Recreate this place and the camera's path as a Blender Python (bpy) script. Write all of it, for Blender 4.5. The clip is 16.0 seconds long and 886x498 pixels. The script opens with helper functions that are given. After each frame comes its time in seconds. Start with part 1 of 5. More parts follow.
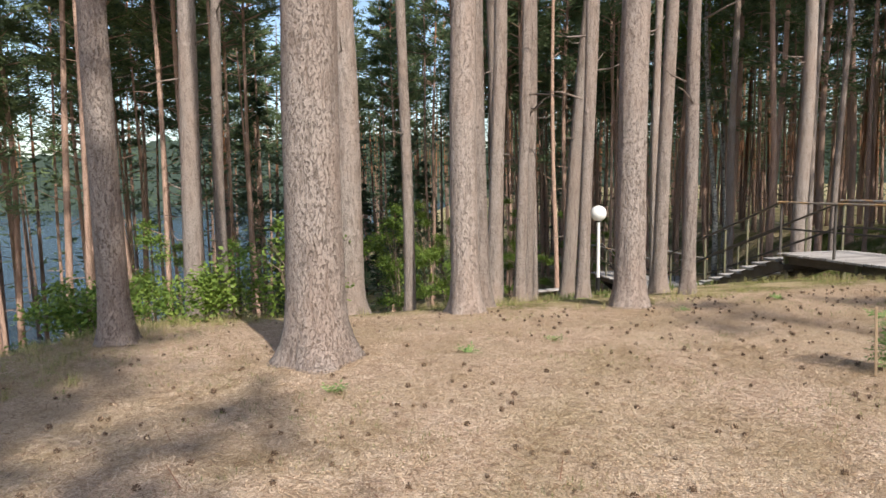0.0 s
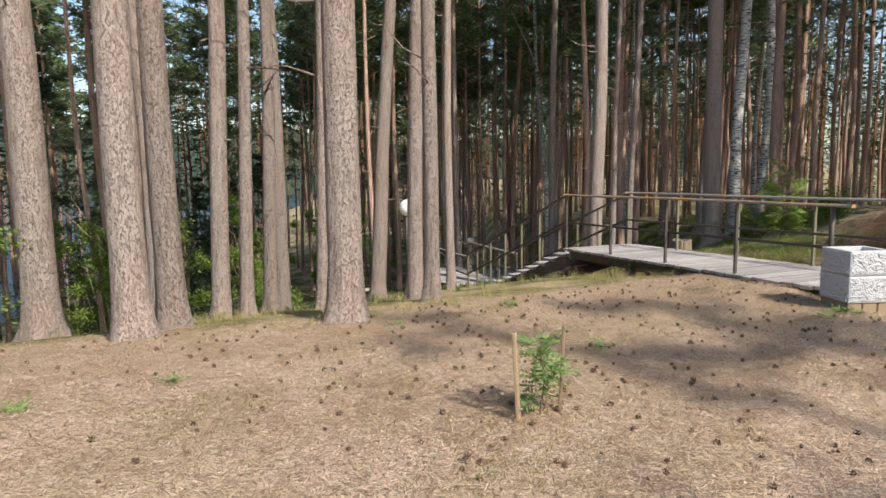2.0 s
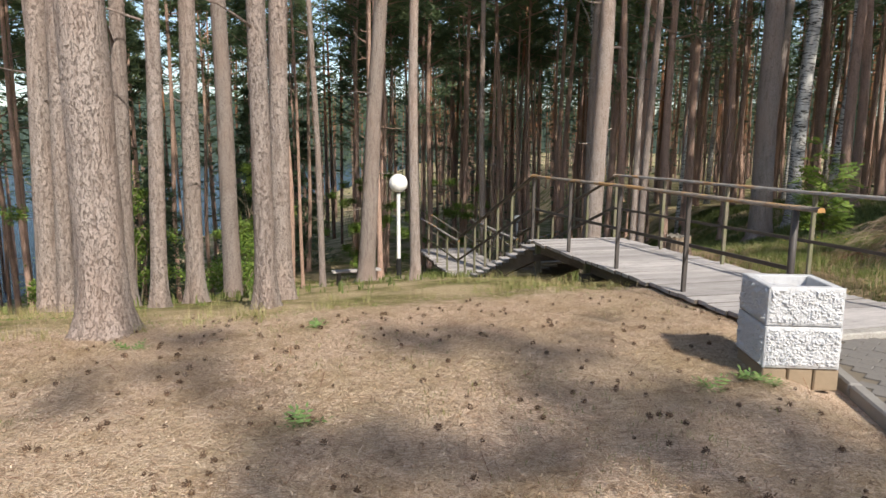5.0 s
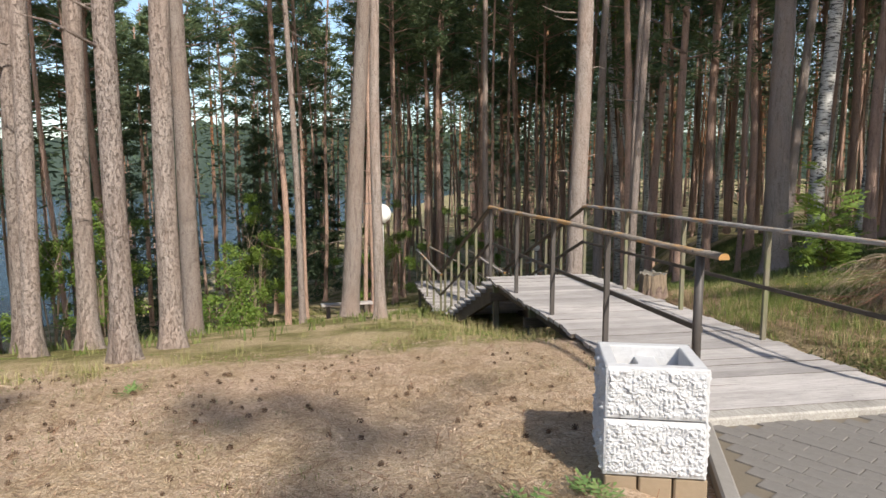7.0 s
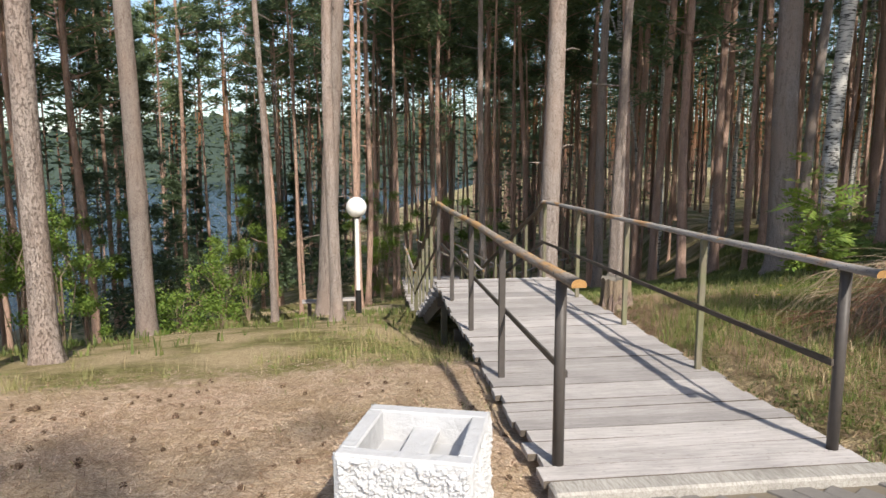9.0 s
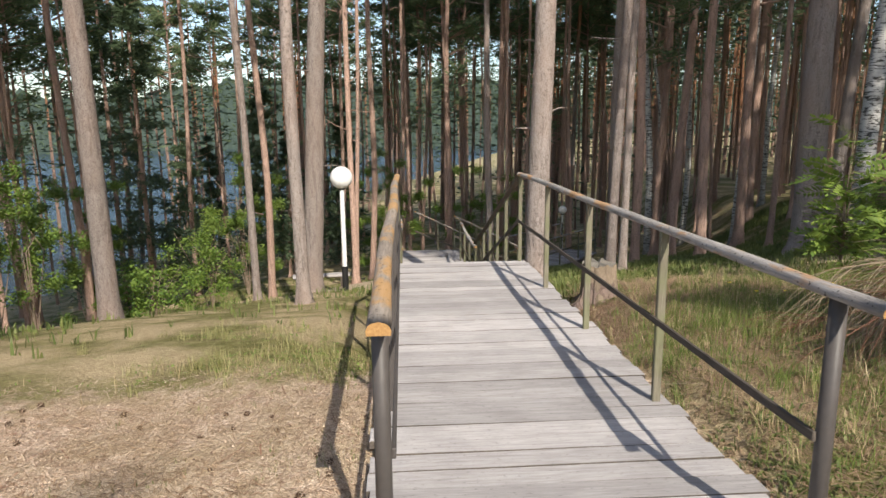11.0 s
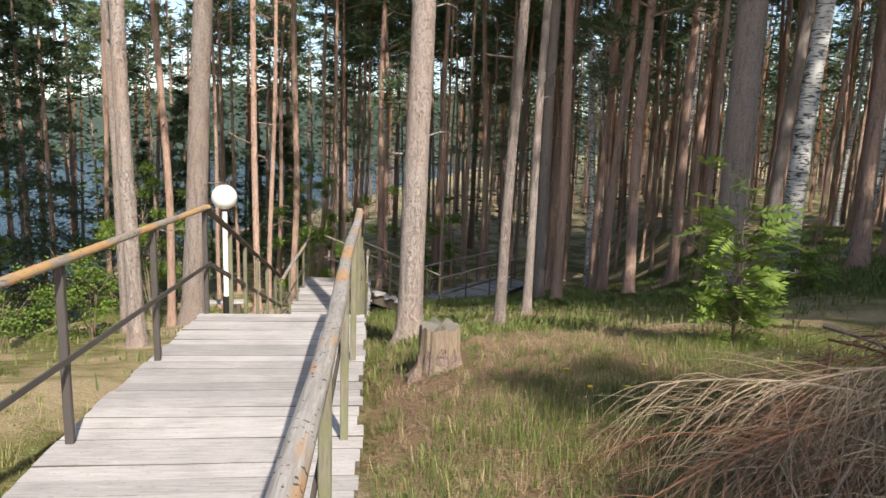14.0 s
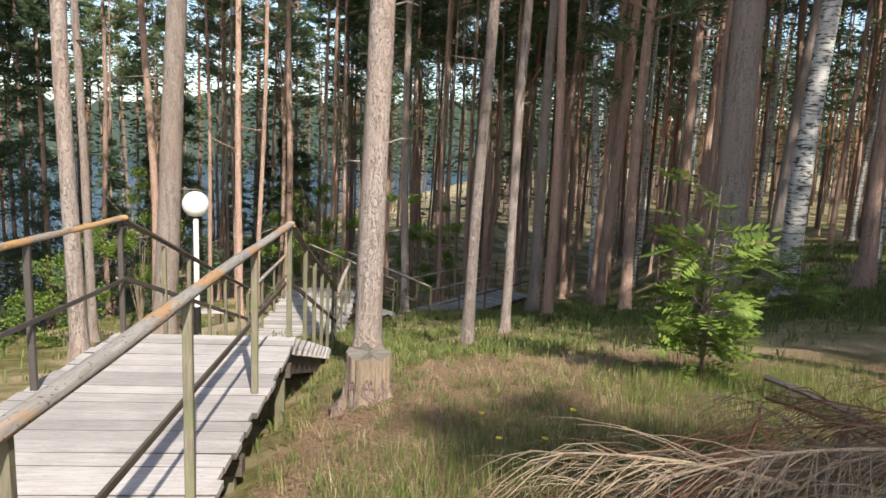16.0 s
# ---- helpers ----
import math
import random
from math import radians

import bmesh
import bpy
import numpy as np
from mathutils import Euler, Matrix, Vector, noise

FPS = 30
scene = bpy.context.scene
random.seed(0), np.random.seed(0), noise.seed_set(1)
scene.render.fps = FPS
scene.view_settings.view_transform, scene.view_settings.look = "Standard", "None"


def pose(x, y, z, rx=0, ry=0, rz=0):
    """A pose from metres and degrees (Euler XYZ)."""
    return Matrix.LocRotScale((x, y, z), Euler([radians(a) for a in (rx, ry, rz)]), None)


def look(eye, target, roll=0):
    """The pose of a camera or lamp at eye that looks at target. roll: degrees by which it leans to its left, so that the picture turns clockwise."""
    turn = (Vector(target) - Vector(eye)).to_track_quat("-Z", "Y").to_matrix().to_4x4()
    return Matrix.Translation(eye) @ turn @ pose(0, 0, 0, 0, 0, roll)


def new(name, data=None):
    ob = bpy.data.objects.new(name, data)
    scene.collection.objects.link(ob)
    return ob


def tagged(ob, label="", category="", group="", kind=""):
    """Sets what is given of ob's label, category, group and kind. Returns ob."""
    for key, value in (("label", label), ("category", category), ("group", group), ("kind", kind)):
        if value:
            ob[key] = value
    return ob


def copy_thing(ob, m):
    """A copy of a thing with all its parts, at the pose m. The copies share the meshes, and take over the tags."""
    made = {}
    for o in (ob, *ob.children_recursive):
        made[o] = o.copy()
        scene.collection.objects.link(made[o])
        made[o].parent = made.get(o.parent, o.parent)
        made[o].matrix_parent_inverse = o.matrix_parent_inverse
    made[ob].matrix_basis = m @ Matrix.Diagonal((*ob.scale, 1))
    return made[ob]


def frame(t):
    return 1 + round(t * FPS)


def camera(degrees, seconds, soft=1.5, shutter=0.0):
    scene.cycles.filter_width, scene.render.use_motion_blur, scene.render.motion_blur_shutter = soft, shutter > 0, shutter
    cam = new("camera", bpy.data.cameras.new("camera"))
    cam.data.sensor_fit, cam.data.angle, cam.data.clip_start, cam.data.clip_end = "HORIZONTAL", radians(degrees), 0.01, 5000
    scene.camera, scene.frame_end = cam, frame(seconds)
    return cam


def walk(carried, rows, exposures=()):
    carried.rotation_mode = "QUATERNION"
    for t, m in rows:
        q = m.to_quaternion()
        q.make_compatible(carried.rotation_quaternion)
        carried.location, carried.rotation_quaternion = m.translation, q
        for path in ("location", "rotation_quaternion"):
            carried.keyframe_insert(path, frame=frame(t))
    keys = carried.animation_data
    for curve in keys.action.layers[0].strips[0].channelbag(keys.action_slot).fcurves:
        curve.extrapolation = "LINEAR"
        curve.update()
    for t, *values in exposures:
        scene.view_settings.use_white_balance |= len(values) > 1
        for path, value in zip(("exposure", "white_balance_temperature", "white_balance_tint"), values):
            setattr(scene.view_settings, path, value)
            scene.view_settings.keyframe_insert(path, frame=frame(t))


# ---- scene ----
cam = camera(69.0, 16.0)
PATH = [
    (0, (1.518, 0.275, 1.928), (1.302, 2.252, 1.715), -1.0),
    (0.5, (2.048, 0.685, 1.925), (1.869, 2.657, 1.644), 0.6),
    (1, (2.57, 1.1, 1.9), (2.58, 3.08, 1.618), 0.3),
    (1.5, (3.079, 1.473, 1.852), (3.187, 3.448, 1.553), -2.2),
    (2, (3.533, 1.8, 1.851), (3.705, 3.778, 1.612), -0.9),
    (2.5, (3.993, 2.178, 1.847), (4.19, 4.151, 1.591), -2.2),
    (3, (4.513, 2.469, 1.917), (4.566, 4.434, 1.549), -2.5),
    (3.5, (5.02, 2.834, 1.899), (5.052, 4.802, 1.548), -1.5),
    (6, (7.007, 4.252, 1.87), (6.823, 6.224, 1.593), 1.0),
    (6.5, (7.354, 4.541, 1.893), (7.179, 6.523, 1.685), 0.6),
    (7, (7.722, 4.782, 1.904), (7.47, 6.751, 1.66), -0.2),
    (7.5, (8.025, 5.112, 1.88), (7.762, 7.084, 1.669), 1.4),
    (8, (8.304, 5.367, 1.921), (8.011, 7.333, 1.694), -0.4),
    (10.5, (9.337, 6.786, 1.95), (8.928, 8.713, 1.604), 0.4),
    (11, (9.471, 7.162, 1.937), (9.037, 9.077, 1.559), -0.6),
    (11.5, (9.636, 7.531, 1.915), (9.246, 9.446, 1.49), 0.0),
    (12, (9.835, 7.882, 1.94), (9.481, 9.803, 1.512), 1.3),
    (12.5, (9.975, 8.177, 2.001), (9.726, 10.115, 1.575), 0.3),
    (13, (10.23, 8.377, 2.046), (9.927, 10.313, 1.644), 0.5),
    (13.5, (10.481, 8.582, 2.083), (10.134, 10.515, 1.702), 0.2),
    (14, (10.638, 8.859, 2.063), (10.293, 10.801, 1.732), 2.0),
    (14.5, (10.78, 9.125, 2.075), (10.448, 11.072, 1.758), 1.0),
    (15, (11.014, 9.31, 2.069), (10.601, 11.235, 1.718), 2.3),
    (15.5, (11.178, 9.433, 2.091), (10.707, 11.342, 1.727), 0.9),
    (16, (11.253, 9.601, 2.099), (10.852, 11.535, 1.787), 2.6),
]
walk(cam, [(t, look(eye, target, roll)) for t, eye, target, roll in PATH], [(0, 0.48), (3.5, 0.45), (7, 0.5), (11, 0.56), (13, 0.66), (14.5, 0.8), (16, 0.82)])

# ---------------------------------------------------------------- world, sun, exposure
SUN_FROM = Vector((0.54, -0.84, 0.0)).normalized() * math.cos(radians(41)) + Vector((0, 0, math.sin(radians(41))))
world = bpy.data.worlds.new("world")
scene.world = world
world.use_nodes = True
wt = world.node_tree
sky = wt.nodes.new("ShaderNodeTexSky")
sky.sky_type = "NISHITA"
sky.sun_disc = False
sky.sun_elevation, sky.sun_rotation = radians(41), radians(147)
sky.air_density, sky.dust_density, sky.ozone_density = 1.0, 1.2, 1.0
wt.links.new(sky.outputs[0], wt.nodes["Background"].inputs[0])
wt.nodes["Background"].inputs[1].default_value = 0.15
sun = new("sun", bpy.data.lights.new("sun", "SUN"))
sun.data.energy, sun.data.angle, sun.data.color = 4.2, radians(0.6), (1.0, 0.93, 0.82)
sun.matrix_world = look(SUN_FROM * 60, (0, 0, 0))


# ---------------------------------------------------------------- material helpers
def material(name, rough=0.8, spec=0.3):
    mat = bpy.data.materials.new(name)
    mat.use_nodes = True
    nt = mat.node_tree
    b = nt.nodes["Principled BSDF"]
    b.inputs["Roughness"].default_value = rough
    b.inputs["Specular IOR Level"].default_value = spec
    return mat, nt, b


def nd(nt, kind, props=None, ins=None):
    n = nt.nodes.new(kind)
    for k, v in (props or {}).items():
        setattr(n, k, v)
    for k, v in (ins or {}).items():
        if hasattr(v, "is_linked"):
            nt.links.new(v, n.inputs[k])
        else:
            n.inputs[k].default_value = v
    return n


def coords(nt, scale=(1, 1, 1), world_space=False, rot=(0, 0, 0)):
    if world_space:
        src = nd(nt, "ShaderNodeNewGeometry").outputs["Position"]
    else:
        src = nd(nt, "ShaderNodeTexCoord").outputs["Object"]
    return nd(nt, "ShaderNodeMapping", None, {"Vector": src, "Scale": scale, "Rotation": rot}).outputs[0]


def noise_tex(nt, vec, scale, detail=4.0, rough=0.55, distort=0.0):
    return nd(nt, "ShaderNodeTexNoise", None, {"Vector": vec, "Scale": scale, "Detail": detail, "Roughness": rough, "Distortion": distort}).outputs[0]


def ramp(nt, fac, stops, interp="LINEAR"):
    n = nd(nt, "ShaderNodeValToRGB", None, {"Fac": fac})
    r = n.color_ramp
    r.interpolation = interp
    while len(r.elements) < len(stops):
        r.elements.new(0.5)
    for e, (p, c) in zip(r.elements, stops):
        e.position = p
        e.color = (*c, 1) if len(c) == 3 else c
    return n.outputs[0]


def grey(v):
    return (v, v, v)


def mix(nt, fac, a, b, mode="MIX"):
    n = nd(nt, "ShaderNodeMix", {"data_type": "RGBA", "blend_type": mode})
    for key, v in ((0, fac), (6, a), (7, b)):
        if hasattr(v, "is_linked"):
            nt.links.new(v, n.inputs[key])
        else:
            n.inputs[key].default_value = (*v, 1) if isinstance(v, tuple) and len(v) == 3 else v
    return n.outputs[2]


def maths(nt, op, a, b=0.0, clamp=False):
    n = nd(nt, "ShaderNodeMath", {"operation": op, "use_clamp": clamp})
    for k, v in ((0, a), (1, b)):
        if hasattr(v, "is_linked"):
            nt.links.new(v, n.inputs[k])
        else:
            n.inputs[k].default_value = v
    return n.outputs[0]


def bump(nt, b, height, strength=0.5, dist=0.02):
    n = nd(nt, "ShaderNodeBump", None, {"Height": height, "Strength": strength, "Distance": dist})
    nt.links.new(n.outputs[0], b.inputs["Normal"])


def base(nt, b, col):
    nt.links.new(col, b.inputs["Base Color"])


def mat_pine_bark():
    """Plated grey-brown bark below, thin orange bark higher up; the object colour can darken it as if shaded."""
    mat, nt, b = material("pine_bark", 0.9, 0.15)
    info = nd(nt, "ShaderNodeObjectInfo")
    plate = noise_tex(nt, coords(nt, (1, 1, 0.5)), 60, 4, 0.6, 0.8)
    ridge = noise_tex(nt, coords(nt, (1, 1, 0.16)), 17, 4, 0.6, 0.3)
    flake = noise_tex(nt, coords(nt, (1, 1, 0.6)), 95, 4, 0.7)
    big = noise_tex(nt, coords(nt, (1, 1, 0.3)), 2.2, 3)
    fiss = maths(nt, "MULTIPLY", ramp(nt, plate, [(0.36, grey(0.35)), (0.48, grey(1))]), ramp(nt, ridge, [(0.34, grey(0.55)), (0.47, grey(1))]))
    low = mix(nt, fiss, (0.115, 0.085, 0.07), mix(nt, ramp(nt, flake, [(0.34, grey(0)), (0.66, grey(1))]), (0.265, 0.215, 0.19), (0.45, 0.39, 0.355)))
    low = mix(nt, maths(nt, "MULTIPLY", ramp(nt, big, [(0.42, grey(0)), (0.62, grey(1))]), 0.35), low, (0.36, 0.25, 0.195))
    ruddy_shade = nd(nt, "ShaderNodeSeparateColor", None, {0: info.outputs["Color"]}).outputs[2]
    # red-brown bark with the shade of the forest put into its colour
    shady = mix(nt, fiss, (0.09, 0.062, 0.05), mix(nt, flake, (0.24, 0.155, 0.12), (0.46, 0.315, 0.25)))
    low = mix(nt, ruddy_shade, low, shady)
    thin = ramp(nt, noise_tex(nt, coords(nt, (1, 1, 0.25)), 14, 5, 0.65), [(0.3, (0.14, 0.064, 0.034)), (0.55, (0.31, 0.14, 0.065)), (0.75, (0.42, 0.25, 0.145))])
    z = nd(nt, "ShaderNodeSeparateXYZ", None, {0: nd(nt, "ShaderNodeTexCoord").outputs["Object"]}).outputs[2]
    start = maths(nt, "MULTIPLY", nd(nt, "ShaderNodeSeparateColor", None, {0: info.outputs["Color"]}).outputs[0], 16.0)
    up = maths(nt, "DIVIDE", maths(nt, "SUBTRACT", maths(nt, "ADD", z, maths(nt, "MULTIPLY", big, 3.0)), start), 3.5, True)
    up = maths(nt, "MULTIPLY", up, 0.85)
    # tone offset; below zero it darkens trunks meant to stand in shade
    pale = nd(nt, "ShaderNodeSeparateColor", None, {0: info.outputs["Color"]}).outputs[1]
    tone = maths(nt, "ADD", maths(nt, "ADD", maths(nt, "MULTIPLY", info.outputs["Random"], 0.35), 0.75), maths(nt, "MULTIPLY", pale, 0.5))
    col = mix(nt, up, low, thin)
    col = mix(nt, 1.0, col, nd(nt, "ShaderNodeCombineColor", None, {0: tone, 1: tone, 2: tone}).outputs[0], "MULTIPLY")
    base(nt, b, col)
    h = maths(nt, "ADD", maths(nt, "MULTIPLY", fiss, maths(nt, "SUBTRACT", 1.1, up)), maths(nt, "MULTIPLY", flake, 0.35))
    bump(nt, b, h, 0.9, 0.022)
    return mat


def mat_birch_bark():
    mat, nt, b = material("birch_bark", 0.6, 0.3)
    band = noise_tex(nt, coords(nt, (3, 3, 16)), 1.6, 4, 0.7)
    dark = ramp(nt, band, [(0.50, grey(0)), (0.58, grey(1))])
    fine = noise_tex(nt, coords(nt, (4, 4, 50)), 3, 3)
    z = nd(nt, "ShaderNodeSeparateXYZ", None, {0: nd(nt, "ShaderNodeTexCoord").outputs["Object"]}).outputs[2]
    foot = maths(nt, "SUBTRACT", 1.0, maths(nt, "DIVIDE", maths(nt, "ADD", z, maths(nt, "MULTIPLY", band, 1.0)), 2.6), True)
    white = mix(nt, fine, (0.42, 0.40, 0.37), (0.75, 0.73, 0.69))
    col = mix(nt, dark, white, (0.05, 0.045, 0.04))
    col = mix(nt, maths(nt, "MULTIPLY", foot, 0.75), col, (0.16, 0.15, 0.13))
    base(nt, b, col)
    bump(nt, b, band, 0.4, 0.01)
    return mat


def mat_leaf(name, a, c, trans=0.25, patches=None):
    mat, nt, b = material(name, 0.55, 0.3)
    g = nd(nt, "ShaderNodeNewGeometry")
    r = nd(nt, "ShaderNodeObjectInfo").outputs["Random"]
    k = maths(nt, "ADD", maths(nt, "MULTIPLY", g.outputs["Random Per Island"], 0.75), maths(nt, "MULTIPLY", r, 0.25))
    col = ramp(nt, k, [(0.0, a), (1.0, c)])
    if patches:
        w = coords(nt, (1, 1, 1), True)
        where = maths(nt, "ADD", maths(nt, "MULTIPLY", noise_tex(nt, w, 1.3, 5, 0.65), 0.6), maths(nt, "MULTIPLY", noise_tex(nt, w, 7.0, 3, 0.6), 0.4))
        col = mix(nt, ramp(nt, where, [(0.44, grey(0)), (0.58, grey(0.85))]), col, mix(nt, 1.0, col, patches, "MULTIPLY"))
    base(nt, b, col)
    tr = nd(nt, "ShaderNodeBsdfTranslucent", None, {"Color": col})
    m = nd(nt, "ShaderNodeMixShader", None, {0: trans, 1: b.outputs[0], 2: tr.outputs[0]})
    nt.links.new(m.outputs[0], nt.nodes["Material Output"].inputs[0])
    return mat


def mat_wood(name, dark, light, grain_axis=(1, 1, 12), rough=0.85, moss=None, speck=0.0, orange=None, worn_at=0.49):
    mat, nt, b = material(name, rough, 0.2)
    info = nd(nt, "ShaderNodeObjectInfo")
    sh = nd(nt, "ShaderNodeVectorMath", {"operation": "ADD"}, {0: coords(nt, grain_axis), 1: nd(nt, "ShaderNodeCombineXYZ", None, {0: maths(nt, "MULTIPLY", info.outputs["Random"], 37.0), 1: 0.0, 2: maths(nt, "MULTIPLY", info.outputs["Random"], 11.0)}).outputs[0]}).outputs[0]
    grain = noise_tex(nt, sh, 9, 6, 0.7, 0.6)
    blot = noise_tex(nt, coords(nt, (1, 1, 1), True), 3.0, 4)
    col = mix(nt, ramp(nt, grain, [(0.28, grey(0)), (0.72, grey(1))]), dark, light)
    tone = maths(nt, "ADD", maths(nt, "MULTIPLY", info.outputs["Random"], 0.42), 0.72)
    col = mix(nt, 1.0, col, nd(nt, "ShaderNodeCombineColor", None, {0: tone, 1: tone, 2: tone}).outputs[0], "MULTIPLY")
    col = mix(nt, maths(nt, "MULTIPLY", ramp(nt, blot, [(0.45, grey(0)), (0.75, grey(1))]), 0.4), col, tuple(v * 0.6 for v in dark))
    if moss:
        col = mix(nt, maths(nt, "MULTIPLY", ramp(nt, noise_tex(nt, coords(nt, (1, 1, 1), True), 4.5, 4), [(0.42, grey(0)), (0.62, grey(1))]), 0.6), col, moss)
    if orange:
        worn = ramp(nt, noise_tex(nt, coords(nt, (1, 0.35, 1)), 5.0, 4, 0.6), [(worn_at, grey(0)), (worn_at + 0.07, grey(1))])
        col = mix(nt, maths(nt, "MULTIPLY", worn, 0.75), col, orange)
    if speck:
        sp = ramp(nt, noise_tex(nt, coords(nt, (1, 1, 1)), 55, 3), [(0.62, grey(0)), (0.68, grey(1))])
        col = mix(nt, maths(nt, "MULTIPLY", sp, speck), col, (0.03, 0.027, 0.025))
    base(nt, b, col)
    bump(nt, b, grain, 0.5, 0.006)
    return mat


def mat_plain(name, a, c, scale=20, rough=0.8, strength=0.3, dist=0.005, metal=0.0):
    mat, nt, b = material(name, rough, 0.3)
    n1 = noise_tex(nt, coords(nt), scale, 5, 0.65)
    n2 = noise_tex(nt, coords(nt), scale * 0.13, 3)
    base(nt, b, mix(nt, maths(nt, "ADD", maths(nt, "MULTIPLY", n1, 0.6), maths(nt, "MULTIPLY", n2, 0.4)), a, c))
    b.inputs["Metallic"].default_value = metal
    bump(nt, b, n1, strength, dist)
    return mat


def mat_ground():
    """Needle litter on the plateau, moss and grass past its edge, sand on the trail."""
    mat, nt, b = material("forest_floor", 0.95, 0.1)
    w = coords(nt, (1, 1, 1), True)
    fib = []
    for rot in (0.5, 1.6, 2.65):
        v = coords(nt, (26, 120, 26), True, (0, 0, rot))
        fib.append(noise_tex(nt, v, 1.0, 2, 0.6, 1.2))
    fibre = maths(nt, "MAXIMUM", maths(nt, "MAXIMUM", fib[0], fib[1]), fib[2])
    fine = noise_tex(nt, w, 45, 5, 0.7)
    mid = noise_tex(nt, w, 5.5, 5, 0.65)
    big = noise_tex(nt, w, 0.7, 4, 0.6)
    straw = ramp(nt, fibre, [(0.45, (0.30, 0.19, 0.125)), (0.54, (0.70, 0.51, 0.37)), (0.66, (0.92, 0.76, 0.60))])
    straw = mix(nt, maths(nt, "MULTIPLY", ramp(nt, fine, [(0.38, grey(1)), (0.5, grey(0))]), 0.5), straw, (0.24, 0.15, 0.105))
    straw = mix(nt, maths(nt, "MULTIPLY", ramp(nt, mid, [(0.4, grey(0)), (0.62, grey(1))]), 0.45), straw, (0.50, 0.335, 0.235))
    straw = mix(nt, maths(nt, "MULTIPLY", ramp(nt, noise_tex(nt, w, 1.7, 5, 0.65), [(0.47, grey(0)), (0.6, grey(1))]), 0.5), straw, (0.40, 0.29, 0.17))
    straw = mix(nt, maths(nt, "MULTIPLY", ramp(nt, big, [(0.42, grey(0)), (0.62, grey(1))]), 0.4), straw, (0.50, 0.41, 0.25))
    speck = noise_tex(nt, w, 85, 3, 0.6)
    straw = mix(nt, maths(nt, "MULTIPLY", ramp(nt, speck, [(0.6, grey(0)), (0.68, grey(1))]), 0.6), straw, (0.86, 0.74, 0.6))
    straw = mix(nt, maths(nt, "MULTIPLY", ramp(nt, speck, [(0.3, grey(1)), (0.4, grey(0))]), 0.65), straw, (0.10, 0.06, 0.042))
    fleck = noise_tex(nt, w, 24, 4, 0.65)
    straw = mix(nt, maths(nt, "MULTIPLY", ramp(nt, fleck, [(0.36, grey(1)), (0.42, grey(0))]), 0.55), straw, (0.17, 0.105, 0.072))
    moss = ramp(nt, maths(nt, "ADD", maths(nt, "MULTIPLY", fine, 0.5), maths(nt, "MULTIPLY", mid, 0.5)), [(0.35, (0.08, 0.07, 0.028)), (0.5, (0.19, 0.175, 0.065)), (0.65, (0.36, 0.32, 0.15))])
    litter = ramp(nt, fibre, [(0.43, (0.08, 0.045, 0.03)), (0.56, (0.30, 0.18, 0.12)), (0.72, (0.60, 0.45, 0.32))])
    litter = mix(nt, maths(nt, "MULTIPLY", ramp(nt, fine, [(0.36, grey(1)), (0.48, grey(0))]), 0.7), litter, (0.06, 0.036, 0.025))
    dry = ramp(nt, fibre, [(0.43, (0.17, 0.115, 0.065)), (0.56, (0.44, 0.34, 0.2)), (0.72, (0.72, 0.59, 0.38))])
    floor_col = mix(nt, ramp(nt, noise_tex(nt, w, 0.55, 4, 0.6), [(0.44, grey(0)), (0.58, grey(1))]), moss, dry)
    sand = mix(nt, fine, (0.40, 0.31, 0.215), (0.58, 0.47, 0.35))
    att = nd(nt, "ShaderNodeAttribute", {"attribute_name": "cover"})
    sep = nd(nt, "ShaderNodeSeparateColor", None, {0: att.outputs["Color"]})
    edge = maths(nt, "ADD", sep.outputs[0], maths(nt, "MULTIPLY", maths(nt, "SUBTRACT", mid, 0.5), 1.1), True)
    col = mix(nt, ramp(nt, edge, [(0.35, grey(0)), (0.65, grey(1))]), straw, floor_col)
    col = mix(nt, maths(nt, "ADD", sep.outputs[1], maths(nt, "MULTIPLY", maths(nt, "SUBTRACT", mid, 0.55), maths(nt, "MULTIPLY", sep.outputs[1], 1.2)), True), col, sand)
    bare = ramp(nt, maths(nt, "ADD", sep.outputs[2], maths(nt, "MULTIPLY", maths(nt, "SUBTRACT", mid, 0.5), 1.0), True), [(0.4, grey(0)), (0.7, grey(1))])
    col = mix(nt, bare, col, litter)
    base(nt, b, col)
    bump(nt, b, maths(nt, "ADD", maths(nt, "ADD", fibre, maths(nt, "MULTIPLY", fine, 0.6)), maths(nt, "MULTIPLY", mid, 1.2)), 0.8, 0.03)
    return mat


PINE_BARK = mat_pine_bark()
BIRCH_BARK = mat_birch_bark()
NEEDLES = mat_leaf("pine_needles", (0.07, 0.115, 0.06), (0.22, 0.28, 0.13), 0.3)
SPRUCE_NEEDLES = mat_leaf("spruce_needles", (0.045, 0.075, 0.045), (0.12, 0.165, 0.08))
LEAVES = mat_leaf("broad_leaves", (0.09, 0.17, 0.03), (0.26, 0.34, 0.07), 0.35)
ROWAN = mat_leaf("rowan_leaves", (0.10, 0.18, 0.035), (0.27, 0.35, 0.07), 0.35)
SEEDLING = mat_leaf("seedling_leaves", (0.13, 0.23, 0.07), (0.28, 0.38, 0.13), 0.3)
GRASS = mat_leaf("grass_blades", (0.06, 0.12, 0.022), (0.27, 0.30, 0.085), 0.3)
EDGE_GRASS = mat_leaf("edge_grass_blades", (0.19, 0.20, 0.06), (0.56, 0.50, 0.24), 0.3)
BROWN_LITTER = mat_leaf("brown_litter", (0.09, 0.048, 0.03), (0.42, 0.285, 0.18), 0.0)
